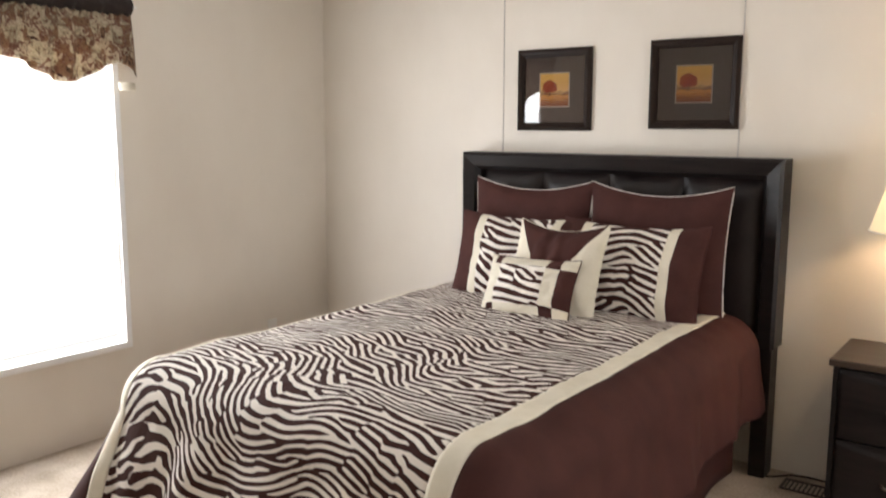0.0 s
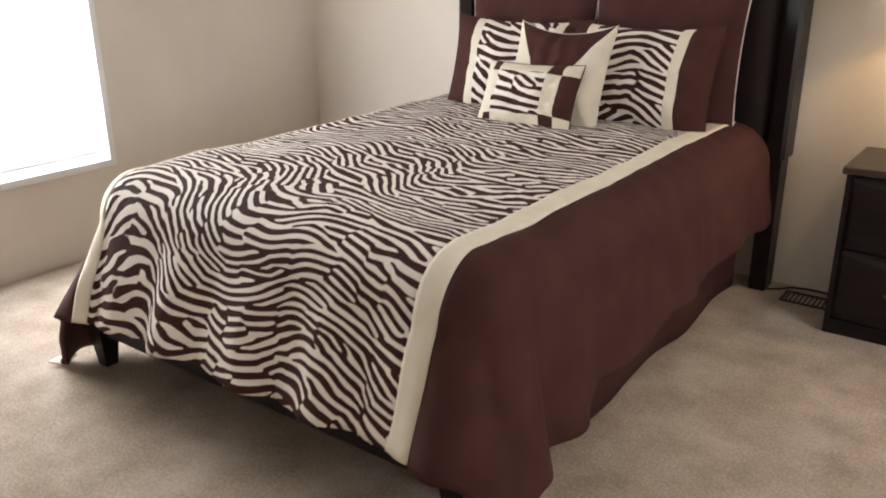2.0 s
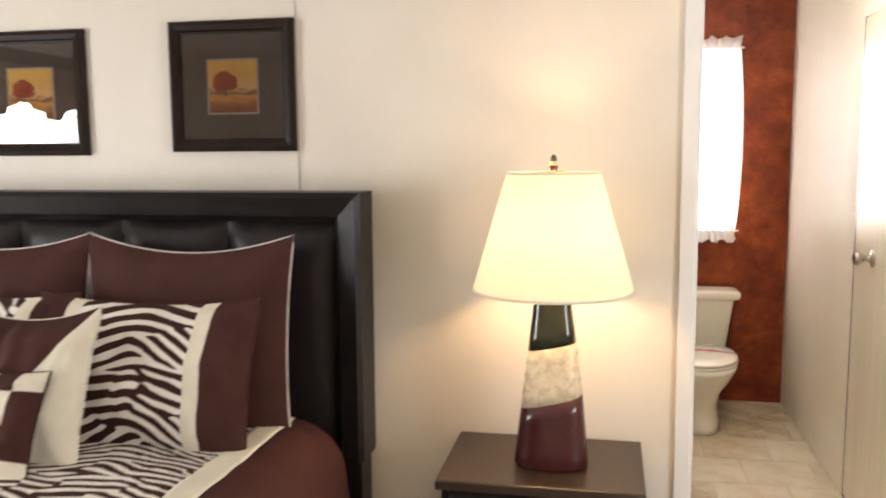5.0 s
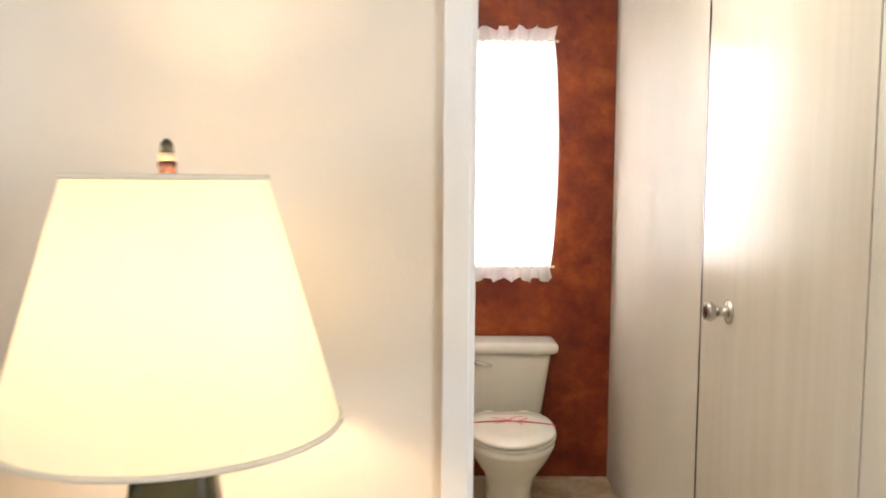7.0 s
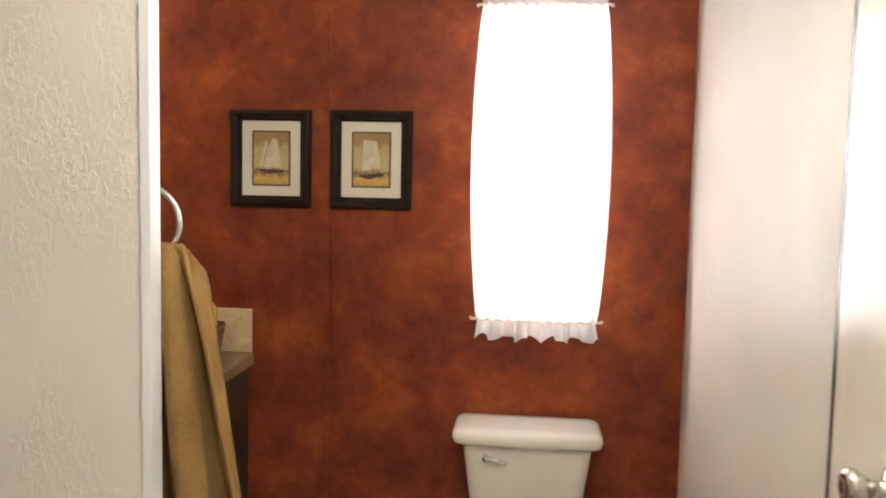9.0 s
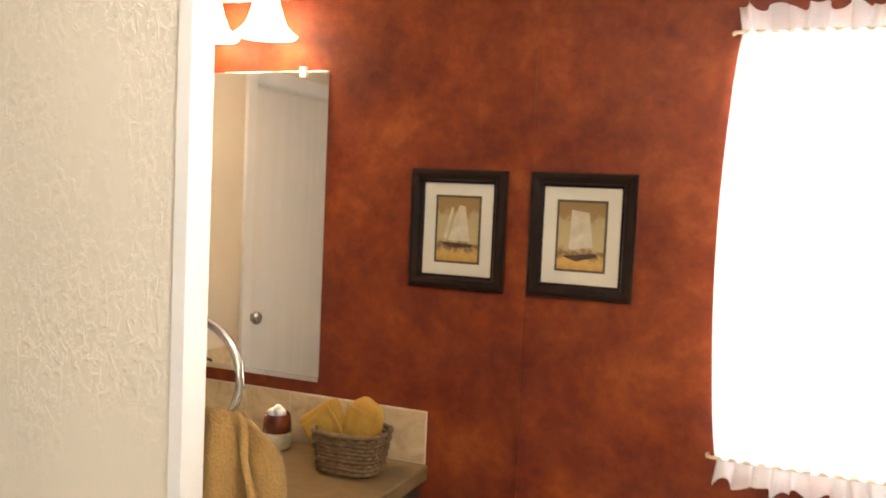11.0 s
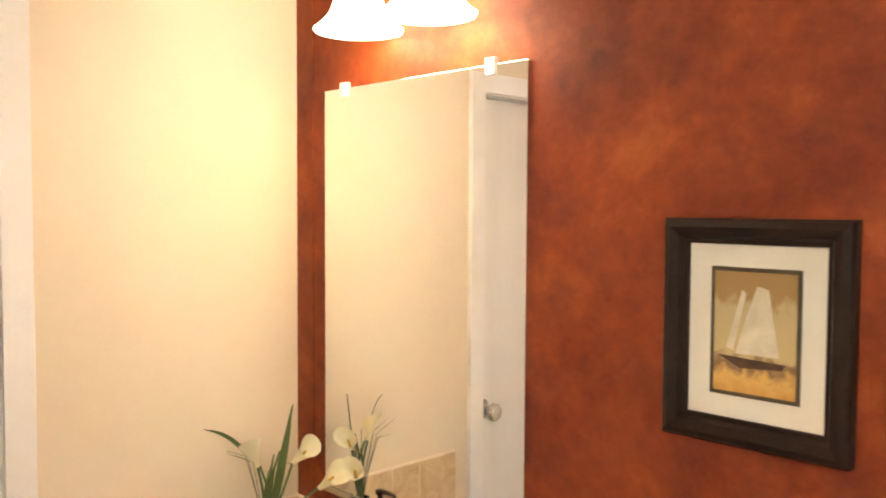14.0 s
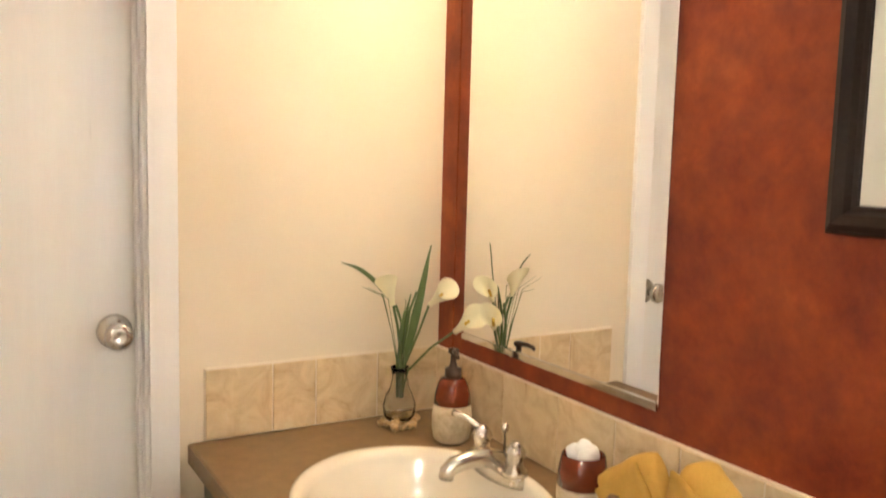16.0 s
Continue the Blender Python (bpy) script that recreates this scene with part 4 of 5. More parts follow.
def oval(cy_, a, b2, z, n=40, front=1.0):
    out = []
    for k in range(n):
        t = 2 * math.pi * k / n
        y = b2 * math.sin(t) * (front if math.sin(t) < 0 else 1.0)
        out.append((a * math.cos(t), cy_ + y, z))
    return out


part("tank", rings([rrect(0.158, -0.17, -0.02, 0.342, 0.04), rrect(0.165, -0.18, -0.015, 0.366, 0.04), rrect(0.200, -0.193, -0.012, 0.63, 0.04), rrect(0.202, -0.194, -0.012, 0.645, 0.04)]), PORCELAIN, toilet, "", True)
part("tank_lid", rings([rrect(0.212, -0.204, -0.004, 0.632, 0.035), rrect(0.226, -0.215, -0.002, 0.640, 0.035), rrect(0.230, -0.218, -0.001, 0.656, 0.035), rrect(0.228, -0.216, -0.002, 0.672, 0.034), rrect(0.216, -0.205, -0.010, 0.680, 0.03), rrect(0.18, -0.17, -0.04, 0.682, 0.03)]), PORCELAIN, toilet, "", True)
lever = part("flush_lever", tube([(-0.125, -0.200, 0.595), (-0.125, -0.212, 0.595), (-0.10, -0.216, 0.594), (-0.075, -0.214, 0.588), (-0.060, -0.212, 0.584)], [0.012, 0.012, 0.009, 0.010, 0.006], 10), CHROME, toilet, "chrome flush lever", True)
part("bowl", rings([oval(-0.43, 0.105, 0.20, 0.0, 40, 1.05), oval(-0.43, 0.100, 0.19, 0.04, 40, 1.05), oval(-0.43, 0.088, 0.17, 0.14, 40, 1.0), oval(-0.44, 0.105, 0.18, 0.22, 40, 1.05), oval(-0.46, 0.150, 0.21, 0.30, 40, 1.1), oval(-0.475, 0.175, 0.235, 0.365, 40, 1.12), oval(-0.475, 0.178, 0.24, 0.392, 40, 1.12)]), PORCELAIN, toilet, "", True)
part("deck", rings([rrect(0.10, -0.30, -0.03, 0.24, 0.03), rrect(0.14, -0.32, -0.02, 0.33, 0.03), rrect(0.165, -0.33, -0.018, 0.376, 0.03)]), PORCELAIN, toilet, "", True)
part("seat", rings([oval(-0.47, 0.170, 0.225, 0.394, 40, 1.14), oval(-0.47, 0.182, 0.236, 0.398, 40, 1.14), oval(-0.47, 0.182, 0.236, 0.410, 40, 1.14), oval(-0.47, 0.172, 0.226, 0.414, 40, 1.14)]), PORCELAIN, toilet, "", True)


def lid_ring(k, z):
    return [(max(-0.175, min(0.175, x)) * k, -0.47 + max(-0.30, min(0.185, (y + 0.47))) * k, z) for x, y, _ in oval(-0.47, 0.180, 0.245, z, 40, 1.12)]


lid = part("lid", rings([lid_ring(0.97, 0.416), lid_ring(1.0, 0.420), lid_ring(1.0, 0.430), lid_ring(0.97, 0.436), lid_ring(0.6, 0.440), lid_ring(0.2, 0.441)]), PORCELAIN, toilet, "", True)
for x in (-0.075, 0.075):
    part("hinge_cap", rings([rrect(0.02, -0.262, -0.232, 0.39, 0.008, 3), rrect(0.02, -0.262, -0.232, 0.425, 0.008, 3)]), PORCELAIN, toilet).location = (x, 0, 0)
rib = part("ribbon", tube([(-0.181, -0.46, 0.405), (-0.178, -0.46, 0.436), (-0.08, -0.455, 0.4435), (0.0, -0.45, 0.445), (0.08, -0.46, 0.4435), (0.178, -0.475, 0.436), (0.181, -0.476, 0.405)], 0.0035, 6), RIBBON, toilet, "thin red ribbon")


def bow_loop(ax, ay, tail):
    """A narrow band of ribbon: a flattened loop, or a loose tail."""
    side = Vector((-ay, ax, 0)).normalized()

    def fn(u, w):
        if tail:
            return Vector((ax * u, -0.45 + ay * u, 0.4455 + 0.003 * math.sin(u * 5))) + side * (0.008 * (w - 0.5) + 0.006 * math.sin(u * 4))
        a = 2 * math.pi * u
        s_ = (1 - math.cos(a)) / 2
        return Vector((ax * s_, -0.45 + ay * s_, 0.448 + 0.006 * s_ + 0.005 * math.sin(a))) + side * (0.009 * (w - 0.5) + 0.014 * math.sin(a))
    sheet("bow_tail" if tail else "bow_loop", fn, 24, 2, RIBBON, rib, None, "red ribbon bow")


for ax, ay, tail in ((-0.074, 0.022, False), (0.070, 0.027, False), (-0.060, -0.034, True), (0.050, -0.040, True)):
    bow_loop(ax, ay, tail)
for ob in toilet.children:
    ob.scale.z = 0.975 if ob.name.split(".")[0] in ("tank", "tank_lid", "flush_lever") else 0.895
part("supply_pipe", tube([(-0.21, -0.012, 0.16), (-0.21, -0.05, 0.16), (-0.205, -0.06, 0.22), (-0.15, -0.09, 0.33), (-0.14, -0.09, 0.38)], 0.005, 8), CHROME, toilet, "chrome supply pipe", True)
part("supply_valve", lathe([(0.012, 0), (0.012, 0.03), (0.018, 0.032), (0.018, 0.045)], 12), CHROME, toilet).location = (-0.21, -0.05, 0.14)

# ---- vanity ----
COUNTER = material("olive_brown_laminate", (0.17, 0.104, 0.046), (0.235, 0.152, 0.074), 30, 240, 0.45, 0.08, spec=0.25)
CABINET = material("espresso_cabinet", (0.016, 0.010, 0.008), (0.030, 0.020, 0.015), 4, 60, 0.4, 0.05, 0.001, 0, (6, 6, 1))
SINK_WHITE = material("ivory_sink", (0.74, 0.68, 0.56), (0.78, 0.72, 0.60), 3, 40, 0.12, 0.0)
SX, SYC, SA, SB, CT = -1.045, 5.845, 0.255, 0.215, 0.829
vanity = thing("vanity_cabinet", pose(0, 0, 0), "espresso bathroom vanity cabinet", "cabinet")
for x0, x1 in ((CX + 0.002, CX + 0.020), (-0.493, -0.475)):
    part("side_panel", box(x0, x1, 5.615, RY - 0.002, 0.09, CT - 0.042), CABINET, vanity)
part("back_panel", box(CX + 0.0205, -0.4935, RY - 0.012, RY - 0.002, 0.09, CT - 0.042), CABINET, vanity)
part("bottom_panel", box(CX + 0.0205, -0.4935, 5.635, RY - 0.0125, 0.09, 0.108), CABINET, vanity)
part("face_frame", boxes((CX + 0.0205, -0.4935, 5.615, 5.6345, CT - 0.090, CT - 0.042), (CX + 0.0205, -0.4935, 5.615, 5.6345, 0.09, 0.125), (-1.005, -0.965, 5.615, 5.6345, 0.1255, CT - 0.0905)), CABINET, vanity)
part("toe_kick", box(CX + 0.002, -0.475, 5.67, RY - 0.002, 0.0, 0.09), CABINET, vanity)
for x0, x1, hx in ((-1.49, -0.99, -1.03), (-0.98, -0.485, -0.53)):
    d = part("door", box(x0, x1, 5.596, 5.614, 0.11, CT - 0.06, 0.004), CABINET, vanity)
    part("pull", tube([(hx, 5.594, 0.60), (hx, 5.572, 0.605), (hx, 5.570, 0.65), (hx, 5.572, 0.695), (hx, 5.594, 0.70)], 0.006), NICKEL, d, "pale metal pull", True)
worktop = thing("worktop", pose(0, 0, 0), "olive-brown laminate vanity worktop", "worktop")
R0, R1, F0, F1 = CX + 0.001, -0.455, 5.570, RY - 0.001
angs = sorted([2 * math.pi * k / 60 for k in range(60)] + [math.atan2(y - SYC, x - SX) % (2 * math.pi) for x in (R0, R1) for y in (F0, F1)])


def to_rect(a, z, inset=0.0):
    dx, dy = math.cos(a), math.sin(a)
    tx = ((R1 - inset - SX) if dx > 0 else (R0 + inset - SX)) / dx if abs(dx) > 1e-9 else 1e9
    ty = ((F1 - inset - SYC) if dy > 0 else (F0 + inset - SYC)) / dy if abs(dy) > 1e-9 else 1e9
    t = min(tx, ty)
    return (SX + dx * t, SYC + dy * t, z)


def hole(a, k, z):
    return (SX + SA * k * math.cos(a), SYC + SB * k * math.sin(a), z)


part("slab", rings([[hole(a, 0.93, CT - 0.038) for a in angs], [hole(a, 0.93, CT) for a in angs], [to_rect(a, CT, 0.004) for a in angs], [to_rect(a, CT - 0.004) for a in angs], [to_rect(a, CT - 0.040) for a in angs], [hole(a, 0.93, CT - 0.040) for a in angs]], False), COUNTER, worktop)
sink = thing("sink", pose(SX, SYC, CT), "oval ivory drop-in sink set in the worktop", "sink")
part("basin", rings([[(SA * k * math.cos(2 * math.pi * i / 56), SB * k * math.sin(2 * math.pi * i / 56), z) for i in range(56)] for k, z in ((0.99, 0.001), (1.0, 0.004), (0.995, 0.011), (0.96, 0.016), (0.90, 0.013), (0.86, 0.0), (0.80, -0.05), (0.66, -0.105), (0.42, -0.135), (0.12, -0.145))], False), SINK_WHITE, sink, "", True)
part("drain", lathe([(0.035, -0.146), (0.034, -0.142), (0.026, -0.143), (0.005, -0.146)], 24), CHROME, sink, "chrome drain", True)
faucet = thing("faucet", pose(SX - 0.045, SYC + 0.180, CT + 0.010) @ Matrix.Scale(0.92, 4), "brushed nickel two-handle faucet", "faucet")
part("base_plate", rings([[(0.084 * k * math.cos(2 * math.pi * i / 40), 0.028 * k * math.sin(2 * math.pi * i / 40), z) for i in range(40)] for k, z in ((1.0, -0.010), (1.0, 0.010), (0.95, 0.018), (0.80, 0.021))]), NICKEL, faucet, "", True)
part("spout", tube([(0, 0.0, 0.006), (0, -0.008, 0.024), (0, -0.032, 0.034), (0, -0.070, 0.034), (0, -0.102, 0.028), (0, -0.116, 0.018), (0, -0.118, 0.004)], [0.024, 0.023, 0.020, 0.018, 0.0165, 0.0155, 0.0145], 14), NICKEL, faucet, "", True)
part("lift_rod", lathe([(0.0025, 0.02), (0.0025, 0.075), (0.007, 0.080), (0.008, 0.090), (0.004, 0.095)], 10), NICKEL, faucet, "", True).location = (0, 0.016, 0)
for sx in (-1, 1):
    h = part("handle", lathe([(0.026, 0.012), (0.024, 0.022), (0.016, 0.034), (0.0175, 0.046), (0.021, 0.056), (0.018, 0.064), (0.012, 0.072), (0.005, 0.078)], 20), NICKEL, faucet, "", True)
    h.location = (sx * 0.058, 0, 0)
    part("lever", tube([(0, 0, 0.064), (sx * 0.012, -0.008, 0.076), (sx * 0.030, -0.020, 0.087), (sx * 0.048, -0.032, 0.091), (sx * 0.056, -0.037, 0.092)], [0.008, 0.0075, 0.006, 0.0065, 0.007], 10), NICKEL, h, "", True)

# ---- mirror ----
MIRROR, mnt, mlk, mb = nodes_of("silvered_mirror")
mb.inputs["Base Color"].default_value, mb.inputs["Metallic"].default_value, mb.inputs["Roughness"].default_value = (0.95, 0.95, 0.94, 1), 1.0, 0.01
mirror = thing("wall_mirror", pose(-1.099, RY, 1.466), "frameless rectangular mirror clipped to the red wall", "mirror")
part("glass", box(-0.292, 0.292, -0.007, -0.002, -0.443, 0.443, 0.001), MIRROR, mirror)
part("bottom_channel", boxes((-0.292, 0.292, -0.011, -0.0075, -0.449, -0.437), (-0.292, 0.292, -0.0105, -0.001, -0.450, -0.4435)), CHROME, mirror, "thin metal channel")
CLIP = material("clear_plastic_clip", (0.80, 0.78, 0.72), (0.86, 0.84, 0.78), 20, 100, 0.2, 0.0)
for x in (-0.220, 0.207):
    part("clip", boxes((x - 0.011, x + 0.011, -0.012, -0.0075, 0.425, 0.455), (x - 0.011, x + 0.011, -0.0075, 0.0, 0.4435, 0.455), bevel=0.001), CLIP, mirror, "clear plastic clip")

# ---- vanity light ----
FROST = glow("lit_frosted_glass", (1.0, 0.82, 0.56), 9.0)
sconce = thing("vanity_light", pose(-1.045, RY, 2.165), "brushed nickel bar light with two lit frosted bell shades", "wall lamp")
part("back_plate", rings([[(0.27 * k * (abs(math.cos(a)) ** 0.35) * math.copysign(1, math.cos(a)), y, 0.055 * k2 * math.sin(a)) for a in [2 * math.pi * i / 48 for i in range(48)]] for y, k, k2 in ((-0.002, 1.0, 1.0), (-0.012, 1.0, 1.0), (-0.018, 0.985, 0.92), (-0.024, 0.96, 0.75))]), NICKEL, sconce, "rounded brushed nickel plate", True)
for sx in (-0.117, 0.080):
    part("arm", tube([(sx, -0.02, -0.01), (sx, -0.07, 0.0), (sx, -0.082, 0.02), (sx, -0.093, 0.0), (sx, -0.093, -0.03)], 0.008, 10), NICKEL, sconce, "", True)
    part("holder", lathe([(0.012, -0.02), (0.028, -0.028), (0.030, -0.05), (0.026, -0.055)], 20), NICKEL, sconce, "", True).location = (sx, -0.093, 0)
    sh = part("shade", lathe([(0.026, -0.045), (0.034, -0.07), (0.044, -0.105), (0.056, -0.138), (0.074, -0.158), (0.087, -0.168), (0.085, -0.172), (0.072, -0.163), (0.054, -0.143), (0.042, -0.108), (0.030, -0.07), (0.022, -0.05)], 32, cap=False), FROST, sconce, "frosted glass bell shade", True)
    sh.location = (sx, -0.093, 0)

# ---- unseen ceiling lamp, added over the passage as fill light ----
DOME = glow("fill_opal_glow", (1.0, 0.93, 0.82), 3.0)
dome = thing("ceiling_lamp", pose(0.45, 4.42, TOPB - 0.012), "unseen opal glass dome lamp added to brighten the bathroom", "ceiling lamp")
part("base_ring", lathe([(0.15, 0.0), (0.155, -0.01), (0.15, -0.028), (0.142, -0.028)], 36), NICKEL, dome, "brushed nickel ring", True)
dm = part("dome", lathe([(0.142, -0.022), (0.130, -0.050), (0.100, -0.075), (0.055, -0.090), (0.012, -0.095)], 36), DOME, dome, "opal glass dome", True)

# ---- things on the worktop ----
CLEAR = glass_mat()
PEBBLE = material("tan_pebbles", (0.32, 0.19, 0.07), (0.60, 0.43, 0.22), 60, 100, 0.3, 0.05)
LEAF = material("dark_green_leaf", (0.055, 0.095, 0.025), (0.12, 0.17, 0.05), 20, 120, 0.4, 0.1, 0.001, 0, (1, 1, 0.2))
PETAL = thin_cloth("cream_petal", (0.84, 0.80, 0.58), 0.3)
SPADIX = material("yellow_spadix", (0.55, 0.36, 0.05), (0.66, 0.46, 0.08), 60, 200, 0.7, 0.2)
vase = thing("flower_vase", pose(-1.428, 5.998, CT + 0.001), "bulb-shaped glass vase on pebbles with artificial calla lilies", "vase")
part("glass_bulb", lathe([(0.030, 0.014), (0.034, 0.025), (0.036, 0.045), (0.030, 0.065), (0.020, 0.085), (0.016, 0.11), (0.020, 0.128), (0.018, 0.128), (0.0145, 0.11), (0.018, 0.086), (0.028, 0.064), (0.033, 0.045), (0.031, 0.026), (0.026, 0.018)], 28), CLEAR, vase, "clear greenish glass", True)
random.seed(11)
pebble_mesh = bmesh.new()
bmesh.ops.create_icosphere(pebble_mesh, subdivisions=1, radius=0.011)
pebble = None
for k in range(56):
    a, r = random.uniform(0, 6.283), 0.046 * math.sqrt(random.random())
    if pebble is None:
        pebble = one_pebble = part("pebble", pebble_mesh, PEBBLE, vase, "", True)
    else:
        one_pebble = new("pebble", pebble.data)
        one_pebble.parent = vase
    size = random.uniform(0.8, 1.2)
    one_pebble.location = (r * math.cos(a), r * math.sin(a), 0.006 + random.uniform(0, 0.020) * (1 - r / 0.055))
    one_pebble.rotation_euler = (random.uniform(0, 0.8), random.uniform(0, 0.8), random.uniform(0, 6.283))
    one_pebble.scale = (size, size * 0.75, size * 0.6)


def stem(pts, r=0.0028):
    return part("stem", tube(pts, r, 6), LEAF, vase, "", True)


def blade(base, tip, width, bend, label="long green leaf"):
    b0, t0 = Vector(base), Vector(tip)
    side = (t0 - b0).cross(Vector((0.6, -1, 0))).normalized()
    def fn(u, w):
        c = b0.lerp(t0, w) + Vector(bend) * math.sin(math.pi * w)
        return c + side * (u - 0.5) * 2 * width * math.sin(math.pi * min(1, 0.08 + w * 0.92)) ** 0.8 + Vector((0, -1, 0)) * 0.006 * abs(u - 0.5)
    return sheet("leaf", fn, 4, 16, LEAF, vase, None, label)


def calla(base, direction, size):
    """A rolled spathe flaring from base along direction, with a spadix."""
    d = Vector(direction).normalized()
    q = d.to_track_quat("Z", "Y")
    def fn(u, w):
        a = 2 * math.pi * u * 1.06
        r = size * (0.10 + 0.36 * w ** 1.6) * (1 + 0.25 * w * math.cos(a))
        zz = size * w * (1 + 0.36 * w * math.cos(a))
        return Vector(base) + q @ Vector((r * math.cos(a), r * math.sin(a), zz))
    fl = sheet("flower", fn, 28, 10, PETAL, vase, None, "cream calla lily bloom")
    part("spadix", tube([Vector(base) + d * size * 0.2, Vector(base) + d * size * 0.75], size * 0.06, 8), SPADIX, fl, "", True)


blade((0.004, 0.0, 0.10), (0.020, 0.060, 0.390), 0.010, (0.0, 0.004, 0.0))
blade((-0.002, -0.010, 0.255), (-0.060, -0.112, 0.350), 0.0055, (0.0, 0.0, 0.022))
blade((-0.004, 0.0, 0.10), (0.004, 0.022, 0.285), 0.006, (-0.006, 0.0, 0.0))
for pts in (((0, 0, 0.06), (0.0, 0.0, 0.16), (-0.001, -0.008, 0.22), (0.0, -0.020, 0.265)),
            ((0.004, 0, 0.06), (0.008, 0.006, 0.13), (0.018, 0.032, 0.20), (0.028, 0.052, 0.264)),
            ((0.002, 0.002, 0.06), (0.012, 0.012, 0.12), (0.045, 0.050, 0.175), (0.083, 0.083, 0.214)),
            ((-0.005, 0, 0.06), (-0.006, 0.002, 0.15), (-0.003, 0.004, 0.22), (-0.002, -0.012, 0.262)),
            ((0.003, 0.005, 0.06), (0.004, 0.006, 0.17), (0.008, 0.016, 0.25), (0.012, 0.030, 0.29)),
            ((-0.002, -0.005, 0.06), (-0.002, -0.006, 0.14), (0.002, -0.004, 0.20), (0.006, 0.006, 0.25))):
    stem(pts)
calla((0.0, -0.020, 0.262), (-0.12, -0.25, 0.95), 0.052)
calla((0.028, 0.052, 0.262), (0.42, 0.52, 0.62), 0.052)
calla((0.083, 0.083, 0.212), (0.55, 0.45, 0.60), 0.056)
random.seed(5)
for k in range(5):
    a = random.uniform(0, 6.283)
    part("grass_blade", tube([(0, 0, 0.10), (0.02 * math.cos(a), 0.02 * math.sin(a), 0.2), (0.05 * math.cos(a), 0.04 * math.sin(a), 0.28), (0.075 * math.cos(a), 0.09 * math.sin(a), 0.29 + random.uniform(-0.04, 0.02))], [0.0012, 0.001, 0.0008, 0.0004], 4), LEAF, vase)

GLAZE_TAN = material("speckled_sand_glaze", (0.42, 0.33, 0.20), (0.62, 0.52, 0.36), 60, 220, 0.5, 0.4, 0.002)
GLAZE_RED = material("oxblood_glaze", (0.080, 0.014, 0.007), (0.18, 0.037, 0.013), 8, 60, 0.06, 0.02)
PUMP = material("bronze_pump", (0.05, 0.030, 0.020), (0.08, 0.05, 0.034), 15, 200, 0.35, 0.03, 0.001, 0.6)
soap = thing("soap_dispenser", pose(-1.295, 6.050, CT + 0.001), "two-tone stoneware soap dispenser with a bronze pump", "soap dispenser")
part("lower_body", lathe([(0.030, 0.0), (0.037, 0.006), (0.041, 0.03), (0.041, 0.055), (0.038, 0.078)], 28), GLAZE_TAN, soap, "sandy speckled glaze", True)
part("upper_body", lathe([(0.0385, 0.078), (0.036, 0.098), (0.031, 0.118), (0.026, 0.128), (0.020, 0.131)], 28), GLAZE_RED, soap, "glossy oxblood glaze", True)
part("pump_collar", lathe([(0.017, 0.131), (0.017, 0.150), (0.009, 0.153), (0.006, 0.165), (0.006, 0.180), (0.011, 0.182), (0.011, 0.190), (0.005, 0.192)], 20), PUMP, soap, "bronze pump", True)
part("pump_spout", tube([(0, 0, 0.186), (0.018, -0.006, 0.187), (0.034, -0.012, 0.184), (0.038, -0.013, 0.178)], [0.006, 0.005, 0.0045, 0.004], 10), PUMP, soap, "", True)
cup = thing("tumbler", pose(-0.895, 6.06, CT + 0.001), "two-tone stoneware tumbler full of cotton balls", "tumbler")
part("lower_body", lathe([(0.036, 0.0), (0.040, 0.004), (0.042, 0.03), (0.0415, 0.048)], 28), GLAZE_TAN, cup, "sandy speckled glaze", True)
part("upper_body", lathe([(0.0418, 0.048), (0.040, 0.075), (0.036, 0.098), (0.034, 0.100), (0.032, 0.098), (0.034, 0.07), (0.03, 0.06)], 28), GLAZE_RED, cup, "glossy oxblood glaze", True)
COTTON = material("white_cotton", (0.80, 0.79, 0.77), (0.86, 0.85, 0.83), 60, 300, 0.95, 0.6, 0.003)
cotton = thing("cotton_balls", pose(-0.895, 6.06, CT + 0.095), "fluffy white cotton balls heaped in the tumbler", "cotton balls")
random.seed(8)
for k, (x, y, z) in enumerate(((-0.012, -0.006, 0.004), (0.014, -0.004, 0.004), (0.0, 0.014, 0.003), (0.002, 0.0, 0.014))):
    cb = bmesh.new()
    bmesh.ops.create_icosphere(cb, subdivisions=3, radius=0.016)
    for v in cb.verts:
        v.co *= 1 + 0.16 * noise.noise(v.co * 90 + Vector((k * 3, 0, 0)))
    part("ball", cb, COTTON, cotton, "", True).location = (x, y, z)

WICKER = material("brown_wicker", (0.10, 0.055, 0.025), (0.22, 0.13, 0.06), 40, 160, 0.6, 0.2)
basket = thing("wicker_basket", pose(-0.617, 5.995, CT + 0.001, 0, 0, 3) @ Matrix.Scale(1.13, 4), "small woven brown wicker basket on the worktop", "basket")
NW = 44


def basket_at(a, z, off=0.0):
    k = 0.82 + 0.20 * z / 0.09 + off
    q = (abs(math.cos(a)) ** 4 + abs(math.sin(a)) ** 4) ** (-0.25)
    return Vector((0.082 * k * q * math.cos(a), 0.062 * k * q * math.sin(a), z))


